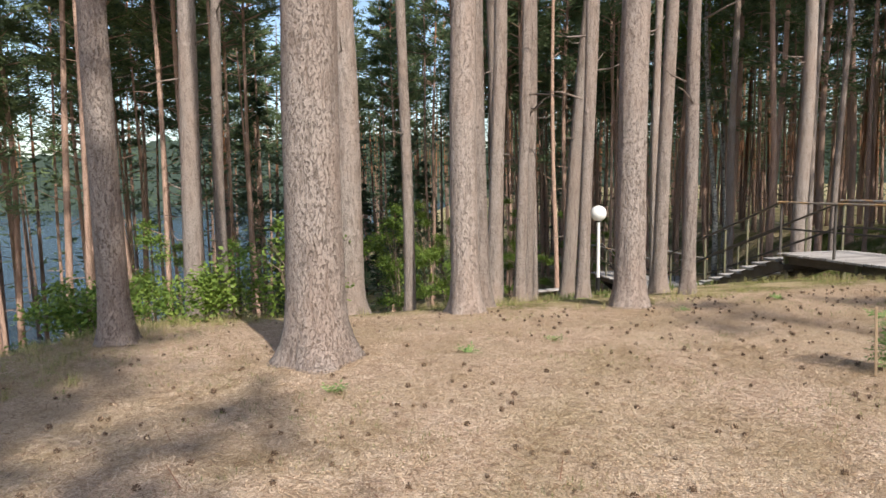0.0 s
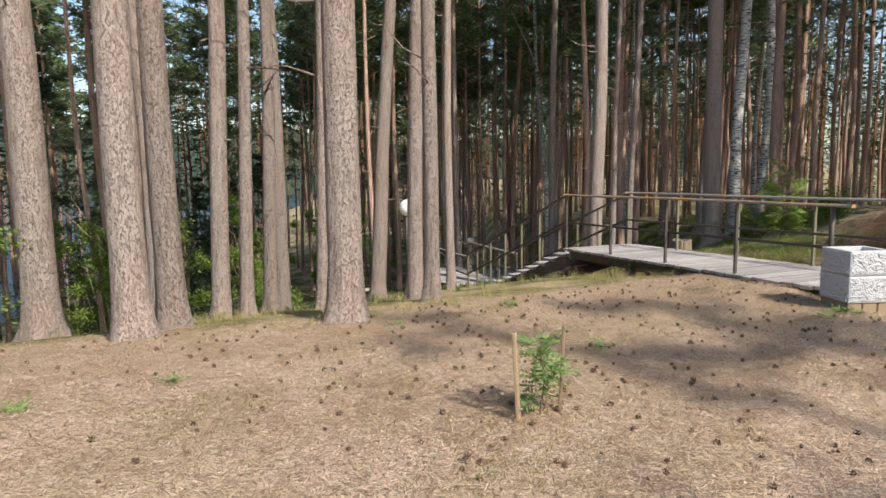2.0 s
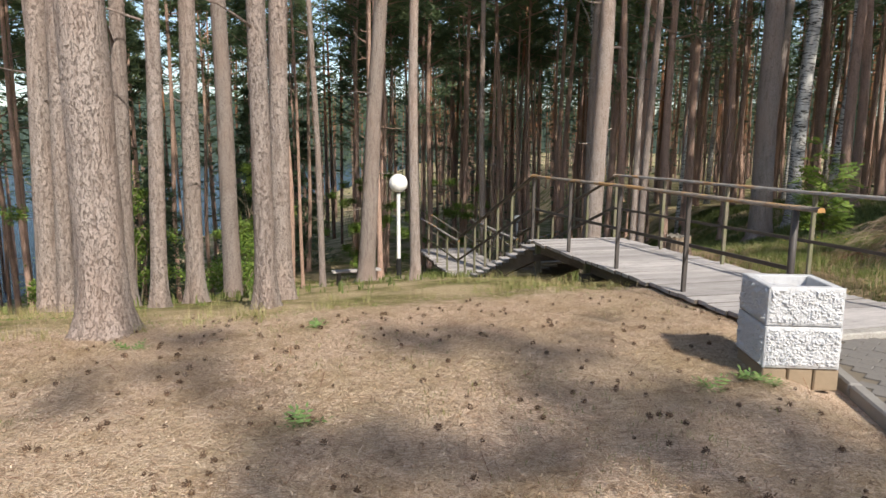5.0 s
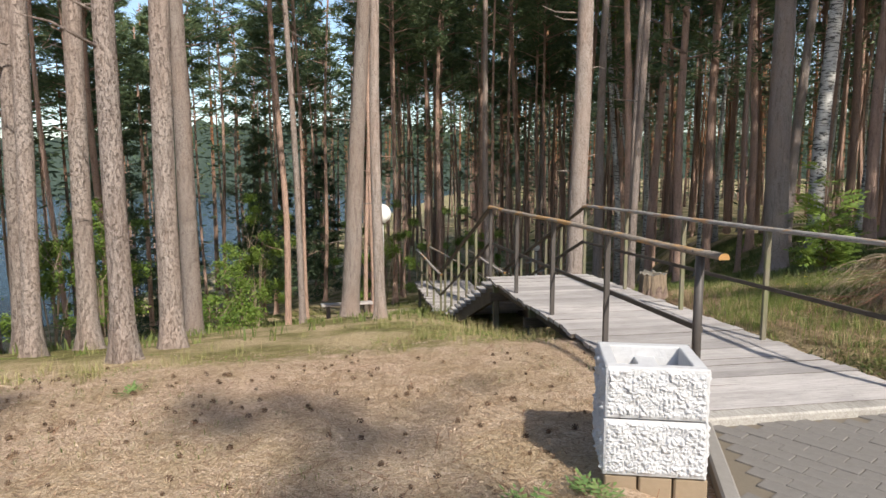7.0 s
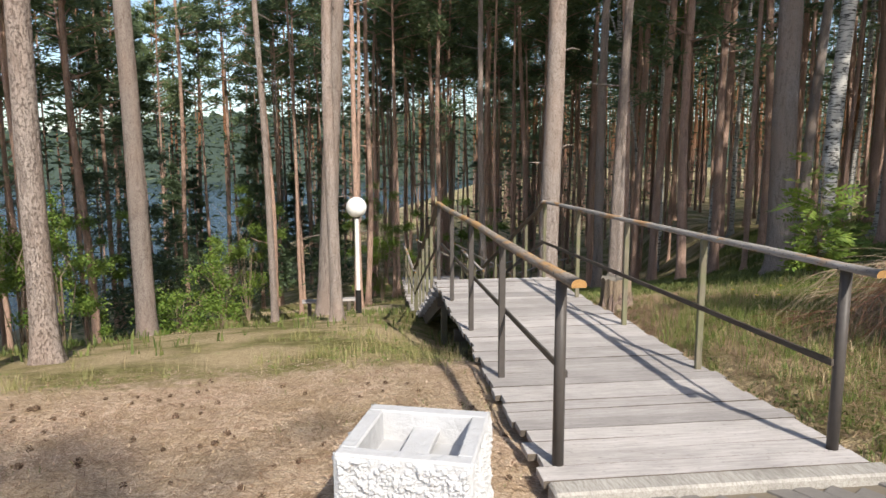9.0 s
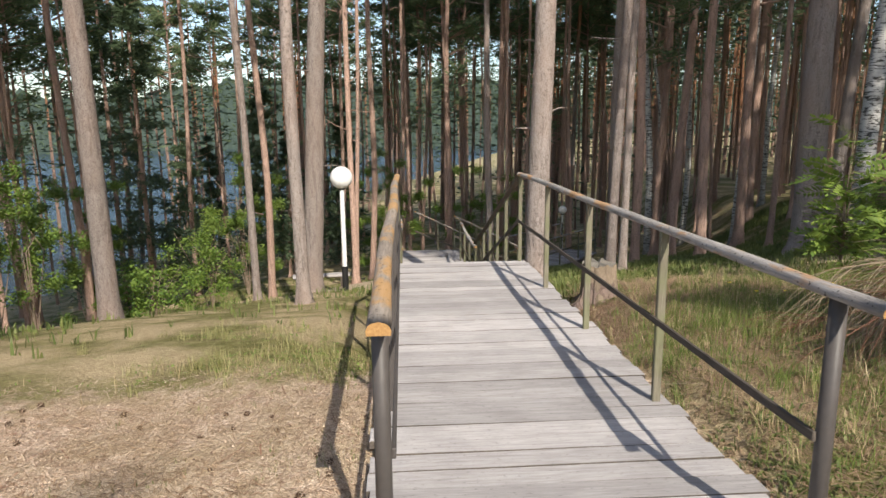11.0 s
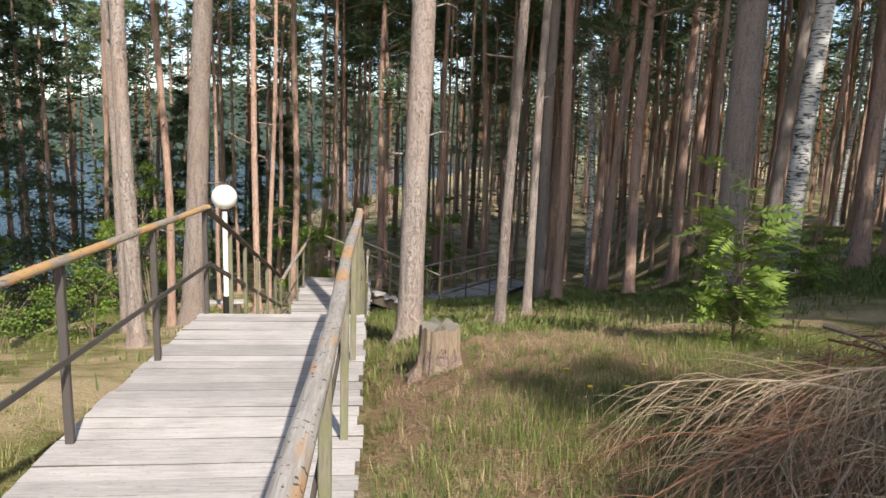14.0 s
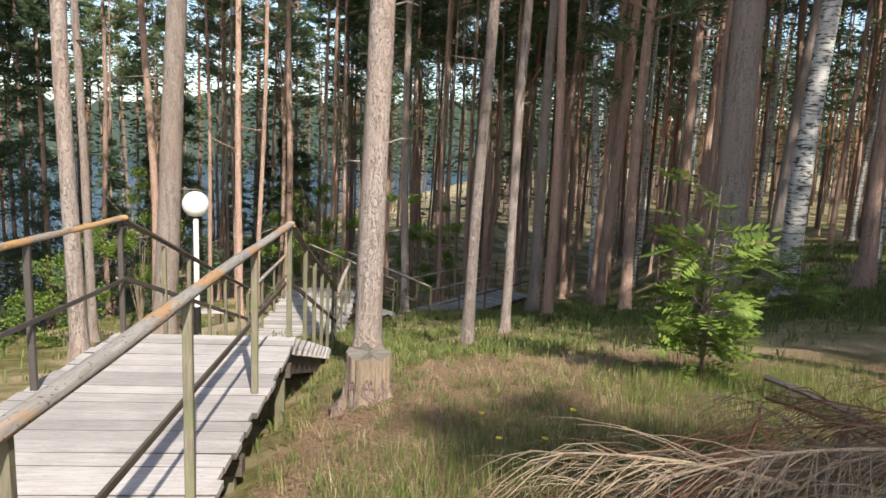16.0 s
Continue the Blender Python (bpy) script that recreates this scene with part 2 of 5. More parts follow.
DRY_GRASS = mat_leaf("dry_grass", (0.33, 0.24, 0.12), (0.62, 0.5, 0.3), 0.2)
LITTER = mat_leaf("needle_litter", (0.26, 0.155, 0.095), (0.92, 0.74, 0.56), 0.0, (0.58, 0.53, 0.40))
BERRY = mat_leaf("blueberry_leaves", (0.08, 0.12, 0.035), (0.27, 0.29, 0.095), 0.3)
PLANK = mat_wood("grey_plank", (0.34, 0.31, 0.30), (0.57, 0.535, 0.515), (0.8, 7, 9), speck=0.25)
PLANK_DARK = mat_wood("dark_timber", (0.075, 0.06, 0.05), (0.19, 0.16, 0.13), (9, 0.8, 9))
POST_WOOD = mat_wood("post_timber", (0.11, 0.095, 0.07), (0.25, 0.225, 0.165), (9, 9, 0.8), moss=(0.17, 0.18, 0.09))
POST_METAL = mat_plain("dark_painted_steel", (0.045, 0.04, 0.038), (0.115, 0.10, 0.09), 18, 0.5, 0.3, 0.003)
RAIL_WOOD = mat_wood("weathered_rail", (0.29, 0.26, 0.235), (0.62, 0.575, 0.535), (9, 0.7, 9), speck=0.85, orange=(0.46, 0.25, 0.10), worn_at=0.53)
RAIL_ORANGE = mat_wood("worn_varnished_rail", (0.22, 0.17, 0.13), (0.54, 0.47, 0.40), (9, 0.7, 9), speck=0.7, orange=(0.50, 0.28, 0.10))
END_GRAIN = mat_wood("end_grain", (0.36, 0.19, 0.07), (0.62, 0.37, 0.15), (14, 14, 14))
STAKE_WOOD = mat_wood("stake_timber", (0.22, 0.15, 0.09), (0.46, 0.345, 0.23), (20, 20, 1.2))
STUMP_WOOD = mat_wood("stump_wood", (0.15, 0.11, 0.075), (0.44, 0.345, 0.25), (14, 14, 1.0))
STUMP_TOP = mat_wood("stump_top", (0.10, 0.09, 0.075), (0.24, 0.215, 0.18), (9, 9, 9))
STRAW_TWIG = mat_wood("straw_twig", (0.26, 0.19, 0.12), (0.56, 0.45, 0.31), (9, 9, 3))
TWIG = mat_wood("dry_twig", (0.16, 0.115, 0.08), (0.38, 0.30, 0.225), (9, 9, 3))
RED_TWIG = mat_wood("red_brown_twig", (0.16, 0.075, 0.045), (0.36, 0.19, 0.12), (9, 9, 3))
WHITE_PAINT = mat_plain("white_limewash", (0.42, 0.42, 0.43), (0.62, 0.62, 0.63), 30, 0.9, 0.8, 0.01)
GREY_INSIDE = mat_plain("grey_mortar", (0.36, 0.36, 0.37), (0.52, 0.52, 0.53), 22)
BRICK = mat_plain("tan_brick", (0.22, 0.165, 0.105), (0.36, 0.275, 0.19), 30, 0.9)
CONCRETE = mat_plain("old_concrete", (0.19, 0.175, 0.16), (0.32, 0.30, 0.275), 26, 0.9, 0.4, 0.006)
PAVER = mat_plain("concrete_paver", (0.13, 0.12, 0.11), (0.24, 0.222, 0.205), 34, 0.9, 0.4, 0.005)
MORTAR = mat_plain("joint_sand", (0.13, 0.11, 0.085), (0.22, 0.185, 0.14), 40)
LAMP_WHITE = mat_plain("white_paint", (0.72, 0.72, 0.70), (0.82, 0.82, 0.80), 12, 0.4, 0.1, 0.002)
LAMP_BLACK = mat_plain("black_paint", (0.012, 0.012, 0.013), (0.03, 0.03, 0.03), 12, 0.4, 0.1, 0.002)
GLOBE = mat_plain("opal_globe", (0.82, 0.81, 0.79), (0.88, 0.87, 0.85), 6, 0.25, 0.02, 0.001)
CONE = mat_plain("pine_cone", (0.055, 0.035, 0.025), (0.15, 0.095, 0.06), 70, 0.9, 0.5, 0.004)
YELLOW = mat_plain("yellow_petals", (0.75, 0.55, 0.02), (0.85, 0.68, 0.05), 40, 0.6)
GROUND = mat_ground()
FAR_GREEN = mat_plain("far_shore_trees", (0.02, 0.038, 0.032), (0.06, 0.08, 0.06), 0.25, 0.9, 0.5, 1.0)
STONE = mat_plain("grey_stone", (0.2, 0.19, 0.18), (0.36, 0.34, 0.32), 14, 0.9, 0.6, 0.01)


def mat_water():
    mat, nt, b = material("lake_water", 0.08, 0.5)
    b.inputs["Base Color"].default_value = (0.014, 0.032, 0.06, 1)
    b.inputs["IOR"].default_value = 1.33
    bump(nt, b, noise_tex(nt, coords(nt, (1, 2.2, 1), True), 1.6, 5, 0.65), 0.45, 0.3)
    return mat


WATER = mat_water()


# ---------------------------------------------------------------- mesh helpers
def mesh_of(name, verts, faces, mat, smooth=False):
    me = bpy.data.meshes.new(name)
    me.from_pydata(verts if isinstance(verts, list) else verts.tolist(), [], faces if isinstance(faces, list) else faces.tolist())
    me.materials.append(mat)
    if smooth:
        me.shade_smooth()
    return me


def bm_mesh(name, bm, mat, smooth=False):
    bmesh.ops.recalc_face_normals(bm, faces=bm.faces)
    me = bpy.data.meshes.new(name)
    bm.to_mesh(me)
    bm.free()
    me.materials.append(mat)
    if smooth:
        me.shade_smooth()
    return me


def part(name, me, parent, label="", m=None, kind=""):
    ob = new(name, me)
    ob.parent = parent
    if m is not None:
        ob.matrix_basis = m
    return tagged(ob, label=label, kind=kind)


def thing(name, m, label, category, group="", kind=""):
    ob = new(name)
    ob.matrix_basis = m
    ob.empty_display_size = 0.2
    return tagged(ob, label, category, group, kind)


def box(bm, size, m=None, bevel=0.0, seg=1):
    r = bmesh.ops.create_cube(bm, size=1.0, matrix=(m or Matrix()) @ Matrix.Diagonal((*size, 1)))
    if bevel:
        es = list({e for v in r["verts"] for e in v.link_edges})
        bmesh.ops.bevel(bm, geom=es, offset=bevel, segments=seg, profile=0.7, affect="EDGES")


def box_mesh(name, size, mat, bevel=0.004):
    bm = bmesh.new()
    box(bm, size, None, bevel)
    return bm_mesh(name, bm, mat)


def tube_arrays(pts, radii, sides=6):
    """A closed tapered tube along points."""
    pts = [Vector(p) for p in pts]
    vs, fs = [], []
    for i, p in enumerate(pts):
        d = (pts[min(i + 1, len(pts) - 1)] - pts[max(i - 1, 0)]).normalized()
        a = d.cross(Vector((0, 0, 1)) if abs(d.z) < 0.9 else Vector((1, 0, 0))).normalized()
        c = d.cross(a)
        for k in range(sides):
            t = 2 * math.pi * k / sides
            vs.append(tuple(p + radii[i] * (math.cos(t) * a + math.sin(t) * c)))
    for i in range(len(pts) - 1):
        for k in range(sides):
            k2 = (k + 1) % sides
            fs.append((i * sides + k, i * sides + k2, (i + 1) * sides + k2, (i + 1) * sides + k))
    fs.append(tuple(range(sides))[::-1])
    fs.append(tuple((len(pts) - 1) * sides + k for k in range(sides)))
    return vs, fs


def join_arrays(items):
    vs, fs = [], []
    for v, f in items:
        o = len(vs)
        vs.extend(v)
        fs.extend(tuple(i + o for i in face) for face in f)
    return vs, fs


def ease(a, b, x):
    t = np.clip((x - a) / (b - a), 0, 1)
    return t * t * (3 - 2 * t)


# ---------------------------------------------------------------- ground shape
LAKE_Z = -8.6


def edge_y(x):
    """Where the plateau begins to fall away."""
    return np.where(x > 0, 8.9 + 0.10 * x + 0.027 * x * x, 8.9 + 0.32 * x)


def height(x, y):
    x, y = np.asarray(x, float), np.asarray(y, float)
    xx = np.clip(x, -30, 22)
    d = y - edge_y(xx)
    soft = 1.1
    past = soft * np.log1p(np.exp(np.clip(d / soft, -30, 30)))
    slope = 0.192 + 0.085 * ease(4.0, -0.5, x) - 0.10 * ease(13.0, 17.5, x)
    far = np.minimum(past, 38) + 0.25 * np.clip(past - 38, 0, 60) * ease(16, -10, x)
    h = 0.33 + 0.012 * np.clip(x - 3, 0, 8) - slope * far
    h = h + slope * 0.55 * np.clip(past - 12, 0, 26) * ease(5.0, 0.0, x)
    left = np.clip(-x - 3.2, 0, 60)
    h = h - (0.22 * np.minimum(left, 7) + 0.10 * np.clip(left - 7, 0, 60)) * ease(-6, 10, y)
    h = np.maximum(h, -13)
    hollow = ease(1.9, 0.2, np.abs((x - 9.16) * 0.96 + (y - 10.645) * 0.279)) * ease(0.2, 2.2, (x - 9.16) * -0.279 + (y - 10.645) * 0.96) * ease(9.5, 6.0, (x - 9.16) * -0.279 + (y - 10.645) * 0.96)
    h = h - 0.42 * hollow
    h = h + 0.03 * np.sin(1.1 * x + 0.6 * y) * np.sin(0.8 * y - 0.5 * x) + 0.012 * np.sin(3.7 * x + 1.2) * np.sin(4.1 * y + 0.7)
    dx = np.clip(np.maximum(8.55 - x, x - 14.5), 0, 9)
    pad = ease(0.35, 0.0, np.maximum(dx, np.clip(np.maximum(-9 - y, y - 8.95 - 0.27 * (x - 8.8)), 0, 9)))
    h = h * (1 - pad) + 0.29 * pad
    w, s = (x - 9.16) * 0.96 + (y - 10.645) * 0.279, (x - 9.16) * -0.279 + (y - 10.645) * 0.96
    under = ease(1.15, 0.86, np.abs(w)) * ease(-2.0, -1.75, s) * ease(4.8, 4.4, s)
    h = np.where(under > 0, np.minimum(h, h * (1 - under) + 0.27 * under), h)
    return h


def hz(x, y):
    return float(height(x, y))


def trail_at(x, y):
    t = np.clip(((x + 1.6) * 5.6 + (y - 14.0) * 9.6) / 123.5, 0, 1)
    off = np.hypot(x - (-1.6 + 5.6 * t), y - (14.0 + 9.6 * t) + 0.4 * np.sin(6 * t))
    return ease(2.3, 1.0, off)


def build_ground():
    def steps(a, b, fine, far):
        mid = np.arange(a, b, fine)
        out = []
        d, p = fine, b
        while p < far:
            d *= 1.16
            p += d
            out.append(p)
        return mid, np.array(out)

    mx, ox = steps(-7.0, 20.0, 0.13, 900.0)
    xs = np.concatenate([(-7.0 - (ox - 20.0))[::-1], mx, ox])
    my, oy = steps(-3.0, 24.0, 0.13, 900.0)
    ys = np.concatenate([(-3.0 - (oy - 24.0))[::-1], my, oy])
    gx, gy = np.meshgrid(xs, ys)
    gz = height(gx, gy)
    nx, ny = len(xs), len(ys)
    verts = np.stack([gx, gy, gz], -1).reshape(-1, 3)
    idx = np.arange(nx * ny).reshape(ny, nx)
    faces = np.stack([idx[:-1, :-1], idx[:-1, 1:], idx[1:, 1:], idx[1:, :-1]], -1).reshape(-1, 4)
    me = mesh_of("ground", verts, faces, GROUND, True)
    x, y = verts[:, 0], verts[:, 1]
    d = y - edge_y(np.clip(x, -30, 22))
    right = (x - 9.16) * 0.96 + (y - 10.645) * 0.279
    cover = np.clip(ease(-1.3, 0.9, d) + ease(0.75, 1.1, right) * ease(8.5, 9.6, y), 0, 1)
    cover = np.maximum(cover, ease(-1.5, -3.5, x) * ease(3.0, 5.0, y))
    trail = trail_at(x, y)
    bare = ease(4.3, 1.8, np.hypot((x - 11.2) * 0.9, y - 14.9)) * ease(0.8, 1.3, right)
    col = np.stack([cover, trail, np.clip(bare, 0, 1), np.ones_like(x)], -1)
    attr = me.attributes.new("cover", "FLOAT_COLOR", "POINT")
    attr.data.foreach_set("color", col.ravel())
    return tagged(new("ground", me), "uneven forest ground of pine needles, moss and grass", "ground", kind="structure")


build_ground()

lake = new("water", mesh_of("water", [(-900, -60, LAKE_Z), (900, -60, LAKE_Z), (900, 900, LAKE_Z), (-900, 900, LAKE_Z)], [(0, 1, 2, 3)], WATER))
tagged(lake, "rippled blue lake glinting beyond the trees", "lake", kind="structure")


def build_far_shore():
    rng = np.random.default_rng(5)
    vs, fs = [], []
    for row, (r, top) in enumerate(((330, 12), (420, 26))):
        n = 420
        ang = np.linspace(radians(60), radians(215), n)
        h = top + 5 * np.sin(ang * 7 + row) + 3 * np.sin(ang * 19) + rng.uniform(-2.2, 2.8, n)
        o = len(vs)
        for a, z in zip(ang, h):
            c, s = math.cos(a), math.sin(a)
            vs += [(r * c, r * s, LAKE_Z - 1), ((r + 10) * c, (r + 10) * s, z), ((r + 60) * c, (r + 60) * s, z * 0.4)]
        for i in range(n - 1):
            p, q = o + 3 * i, o + 3 * i + 3
            fs += [(p, q, q + 1, p + 1), (p + 1, q + 1, q + 2, p + 2)]
    tagged(new("backdrop", mesh_of("backdrop", vs, fs, FAR_GREEN)), "wooded far shore of the lake in haze", "far woods", kind="structure")


build_far_shore()


# ---------------------------------------------------------------- trees
def trunk_arrays(r, tall, sides, seed, lean=(0.0, 0.0), sway=0.06, rough=0.06, low=14, mid=14):
    """A tapered trunk with a flared foot; r is the radius at chest height."""
    rng = np.random.default_rng(seed)
    zs = np.concatenate([np.linspace(-0.5, 1.3, low), np.linspace(1.6, 9.0, mid), np.linspace(10.0, tall, 7)])
    ph = rng.uniform(0, 6.28, 4)
    vs, fs = [], []
    for z in zs:
        k = 1.06 - 0.72 * max(z, 0) / tall - 0.25 * max(0, z / tall - 0.7)
        rad = r * max(k, 0.12) * (1 + 0.5 * math.exp(-max(z, -0.1) / 0.22))
        cx = lean[0] * z + sway * math.sin(z * 0.35 + ph[0]) * min(1, z / 4 if z > 0 else 0)
        cy = lean[1] * z + sway * math.sin(z * 0.3 + ph[1]) * min(1, z / 4 if z > 0 else 0)
        root = 0.22 * math.exp(-max(z, -0.1) / 0.18)
        for i in range(sides):
            a = 2 * math.pi * i / sides
            n = noise.noise(Vector((math.cos(a) * 3 + seed, math.sin(a) * 3, z * 0.9)))
            n2 = noise.noise(Vector((math.cos(a) * 9, math.sin(a) * 9 + seed, z * 3.5)))
            rr = rad * (1 + rough * n + rough * 0.6 * n2 + root * math.cos(4 * a + ph[2]) * 0.6)
            vs.append((cx + rr * math.cos(a), cy + rr * math.sin(a), z))
    for j in range(len(zs) - 1):
        for i in range(sides):
            i2 = (i + 1) % sides
            fs.append((j * sides + i, j * sides + i2, (j + 1) * sides + i2, (j + 1) * sides + i))
    fs.append(tuple((len(zs) - 1) * sides + i for i in range(sides)))
    return vs, fs


def crown_arrays(seed, tall, start, reach, boughs, sprays, long=0.34, wide=0.03, cone=False, flat=0.10):
    """Boughs of needle sprays: points and triangles, and the bare limbs that carry them."""
    rng = np.random.default_rng(seed)
    pts, limbs = [], []
    for k in range(boughs):
        f = rng.uniform(0, 1) ** (1.0 if cone else 0.8)
        z = tall * (start + (0.985 - start) * f)
        size = reach * ((1 - f) * 0.95 + 0.12 if cone else (1 - 0.55 * f) * rng.uniform(0.55, 1.05))
        a = rng.uniform(0, 6.283)
        rise = (-0.22 if cone else 0.28) + rng.uniform(-0.2, 0.2)
        d = np.array([math.cos(a), math.sin(a), rise])
        t = rng.uniform(0.25 if cone else 0.4, 1.0, sprays)
        p = np.array([0, 0, z]) + d * (t * size)[:, None]
        p += rng.normal(0, 1, (sprays, 3)) * np.array([0.17, 0.17, flat]) * size * 0.75
        w = rng.normal(0, 1, (sprays, 3)) + d * 0.8 + np.array([0, 0, 0.15])
        w[:, 2] *= 0.55
        w /= np.linalg.norm(w, axis=1)[:, None]
        side = np.cross(w, rng.normal(0, 1, (sprays, 3)))
        side /= np.linalg.norm(side, axis=1)[:, None]
        ln = long * rng.uniform(0.6, 1.3, sprays)[:, None]
        wd = wide * rng.uniform(0.6, 1.3, sprays)[:, None]
        pts.append(np.stack([p - side * wd * 0.4, p + w * ln * 0.5 - side * wd, p + w * ln, p + w * ln * 0.45 + side * wd], 1))
        limbs.append(tube_arrays([(0, 0, z - 0.1), tuple(np.array([0, 0, z]) + d * size * 0.5), tuple(np.array([0, 0, z]) + d * size)], [0.035, 0.022, 0.008], 4))
    v = np.concatenate(pts).reshape(-1, 3)
    f = np.arange(len(v)).reshape(-1, 4)
    return v, f, limbs


def stub_arrays(rng, r, lo, hi, n):
    """Dead broken side branches."""
    out = []
    for _ in range(n):
        z, a = rng.uniform(lo, hi), rng.uniform(0, 6.283)
        ln = rng.uniform(0.15, 0.8)
        d = Vector((math.cos(a), math.sin(a), rng.uniform(-0.2, 0.5)))
        p = Vector((0, 0, z)) + Vector((d.x, d.y, 0)) * r * 0.7
        out.append(tube_arrays([p, p + d * ln * 0.6, p + d * ln + Vector((0, 0, rng.uniform(-0.1, 0.15)))], [0.017, 0.011, 0.004], 4))
    return out


CROWNS = []
for n, (tall, start, reach, boughs, sprays) in enumerate(((21, 0.62, 2.3, 38, 130), (23, 0.66, 2.6, 40, 130), (19, 0.58, 2.0, 36, 130), (20, 0.34, 2.1, 50, 110), (18, 0.22, 2.2, 60, 110))):
    v, f, limbs = crown_arrays(40 + n, tall, start, reach, boughs, sprays)
    CROWNS.append((tall, mesh_of("crown", v, f, NEEDLES), limbs))
SPRUCES = []
for n, (tall, reach) in enumerate(((13, 1.9), (9, 1.5), (16, 2.2))):
    v, f, limbs = crown_arrays(60 + n, tall, 0.06, reach, 90, 95, 0.3, 0.028, True, 0.09)
    SPRUCES.append((tall, mesh_of("crown", v, f, SPRUCE_NEEDLES), limbs))


def pine(x, y, diam, seed, lean=(0.0, 0.0), sides=18, crown=0, stubs=6, label="tall pine with grey-brown plated bark", group="pines", orange=11.0):
    rng = np.random.default_rng(seed)
    tall, cm, limbs = CROWNS[crown]
    z = hz(x, y)
    t = thing("pine_tree", pose(x, y, z), label, "tree", group)
    items = [trunk_arrays(diam / 2, tall, sides, seed, lean)]
    turn = rng.uniform(0, 360)
    top = Matrix.Translation((lean[0] * tall * 0.8, lean[1] * tall * 0.8, 0)) @ pose(0, 0, 0, 0, 0, turn)
    lv, lf = join_arrays(limbs)
    items.append(([tuple(top @ Vector(p)) for p in lv], lf))
    if stubs:
        sv, sf = join_arrays(stub_arrays(rng, diam / 2, 2.0, 9.0, stubs))
        items.append(([(p[0] + lean[0] * p[2], p[1] + lean[1] * p[2], p[2]) for p in sv], sf))
    part("trunk", mesh_of("trunk", *join_arrays(items), PINE_BARK, True), t).color = (orange / 16.0, 0, 0, 1)
    part("crown", cm, t, m=top)
    return t


# pines at the edge of the clearing: x, y, trunk diameter
EDGE_PINES = [
    (-2.68, 6.6, 0.29), (-0.26, 5.88, 0.50), (-1.28, 11.05, 0.44), (-0.7, 13.8, 0.24), (0.9, 8.6, 0.34), (1.03, 9.4, 0.30),
    (1.2, 10.92, 0.235), (3.06, 8.97, 0.37), (3.93, 11.2, 0.22), (4.1, 10.1, 0.19), (2.72, 11.5, 0.20), (2.62, 10.76, 0.165), (1.74, 11.65, 0.19), (1.62, 10.6, 0.165), (-4.5, 11.8, 0.38), (-4.2, 12.4, 0.22),
]
for n, (x, y, d) in enumerate(EDGE_PINES):
    pine(x, y, d, 100 + n, (0.018 if n > 5 else 0.0, 0.0), 28, n % 3, 3 if n < 6 else 6, "tall sunlit pine with thick grey-brown plated bark" if d > 0.28 else "slender sunlit pine with grey-brown bark", "pines at the clearing edge")
# pines down the slope round the lamp and the stairs: x, y, trunk diameter, lean
SLOPE_PINES = [
    (3.2, 20.85, 0.44, 0.072), (5.0, 16.6, 0.2, 0.0), (2.2, 20.1, 0.16, -0.025), (1.1, 16.8, 0.35, -0.012), (8.68, 17.4, 0.33, 0.008), (6.47, 27.5, 0.22, -0.02),
    (8.4, 43.4, 0.27, 0.03), (9.87, 18.2, 0.155, 0.02), (10.18, 20.27, 0.15, 0.02), (10.2, 27.4, 0.31, 0.01), (13.85, 21.43, 0.53, -0.02), (15.9, 26.3, 0.30, 0.05),
]
for n, (x, y, d, lean) in enumerate(SLOPE_PINES):
    # the last three trunks are coloured dark and red-brown to look shaded
    pine(x, y, d, 130 + n, (lean, 0.0), 20, (0, 2, 2, 0, 1, 0, 1, 2, 2, 0, 1, 0)[n], 8 if n in (0, 4) else 4, "dark stout pine with rough bark" if d > 0.4 else "straight pine with pale grey to orange bark", "pines on the slope").children[0].color = ((0.75, 0.7, 0.16, 0.8, 0.75, 0.3, 0.2, 0.55, 0.5, 0.6, 0.9, 0.9, 0.9)[n], 0.5 if n < 9 else -0.5, 0 if n < 9 else 0.9, 1)


def birch(x, y, diam, seed, lean, m_crown):
    z = hz(x, y)
    t = thing("birch_tree", pose(x, y, z), "slim white birch with black marks on its bark", "tree", "birches")
    part("trunk", mesh_of("trunk", *trunk_arrays(diam / 2, 19, 14, seed, (lean, 0), 0.12, 0.05), BIRCH_BARK, True), t)
    part("crown", m_crown, t, m=Matrix.Translation((lean * 14, 0, 0)))
    return t


v, f, _ = crown_arrays(75, 19, 0.62, 1.9, 34, 80, 0.12, 0.045, False, 0.3)
BIRCH_CROWN = mesh_of("crown", v, f, LEAVES)
for n, (x, y, d, lean) in enumerate([(15.2, 22.6, 0.37, 0.02), (11.95, 34.9, 0.28, -0.045), (14.05, 40.5, 0.28, 0.01), (17.4, 24.8, 0.34, 0.02), (19.3, 41.5, 0.27, 0.0), (16.5, 36.0, 0.2, 0.02), (22.0, 38.0, 0.24, 0.03), (20.5, 30.5, 0.2, 0.04), (25.0, 40.0, 0.24, 0.02), (14.2, 30.0, 0.15, 0.03), (27.0, 45.0, 0.25, 0.0)]):
    birch(x, y, d, 170 + n, lean, BIRCH_CROWN)

TAKEN = [(p[0], p[1]) for p in EDGE_PINES + SLOPE_PINES]


def corridor(x, y):
    """Inside the line of the walkway and stairs, or of the trail."""
    s, w = (x - 9.16) * -0.279 + (y - 10.645) * 0.96, (x - 9.16) * 0.96 + (y - 10.645) * 0.279
    return (-3 < s < 16 and abs(w) < 1.9) or (13 < s < 22 and -1.5 < w < 7.5)


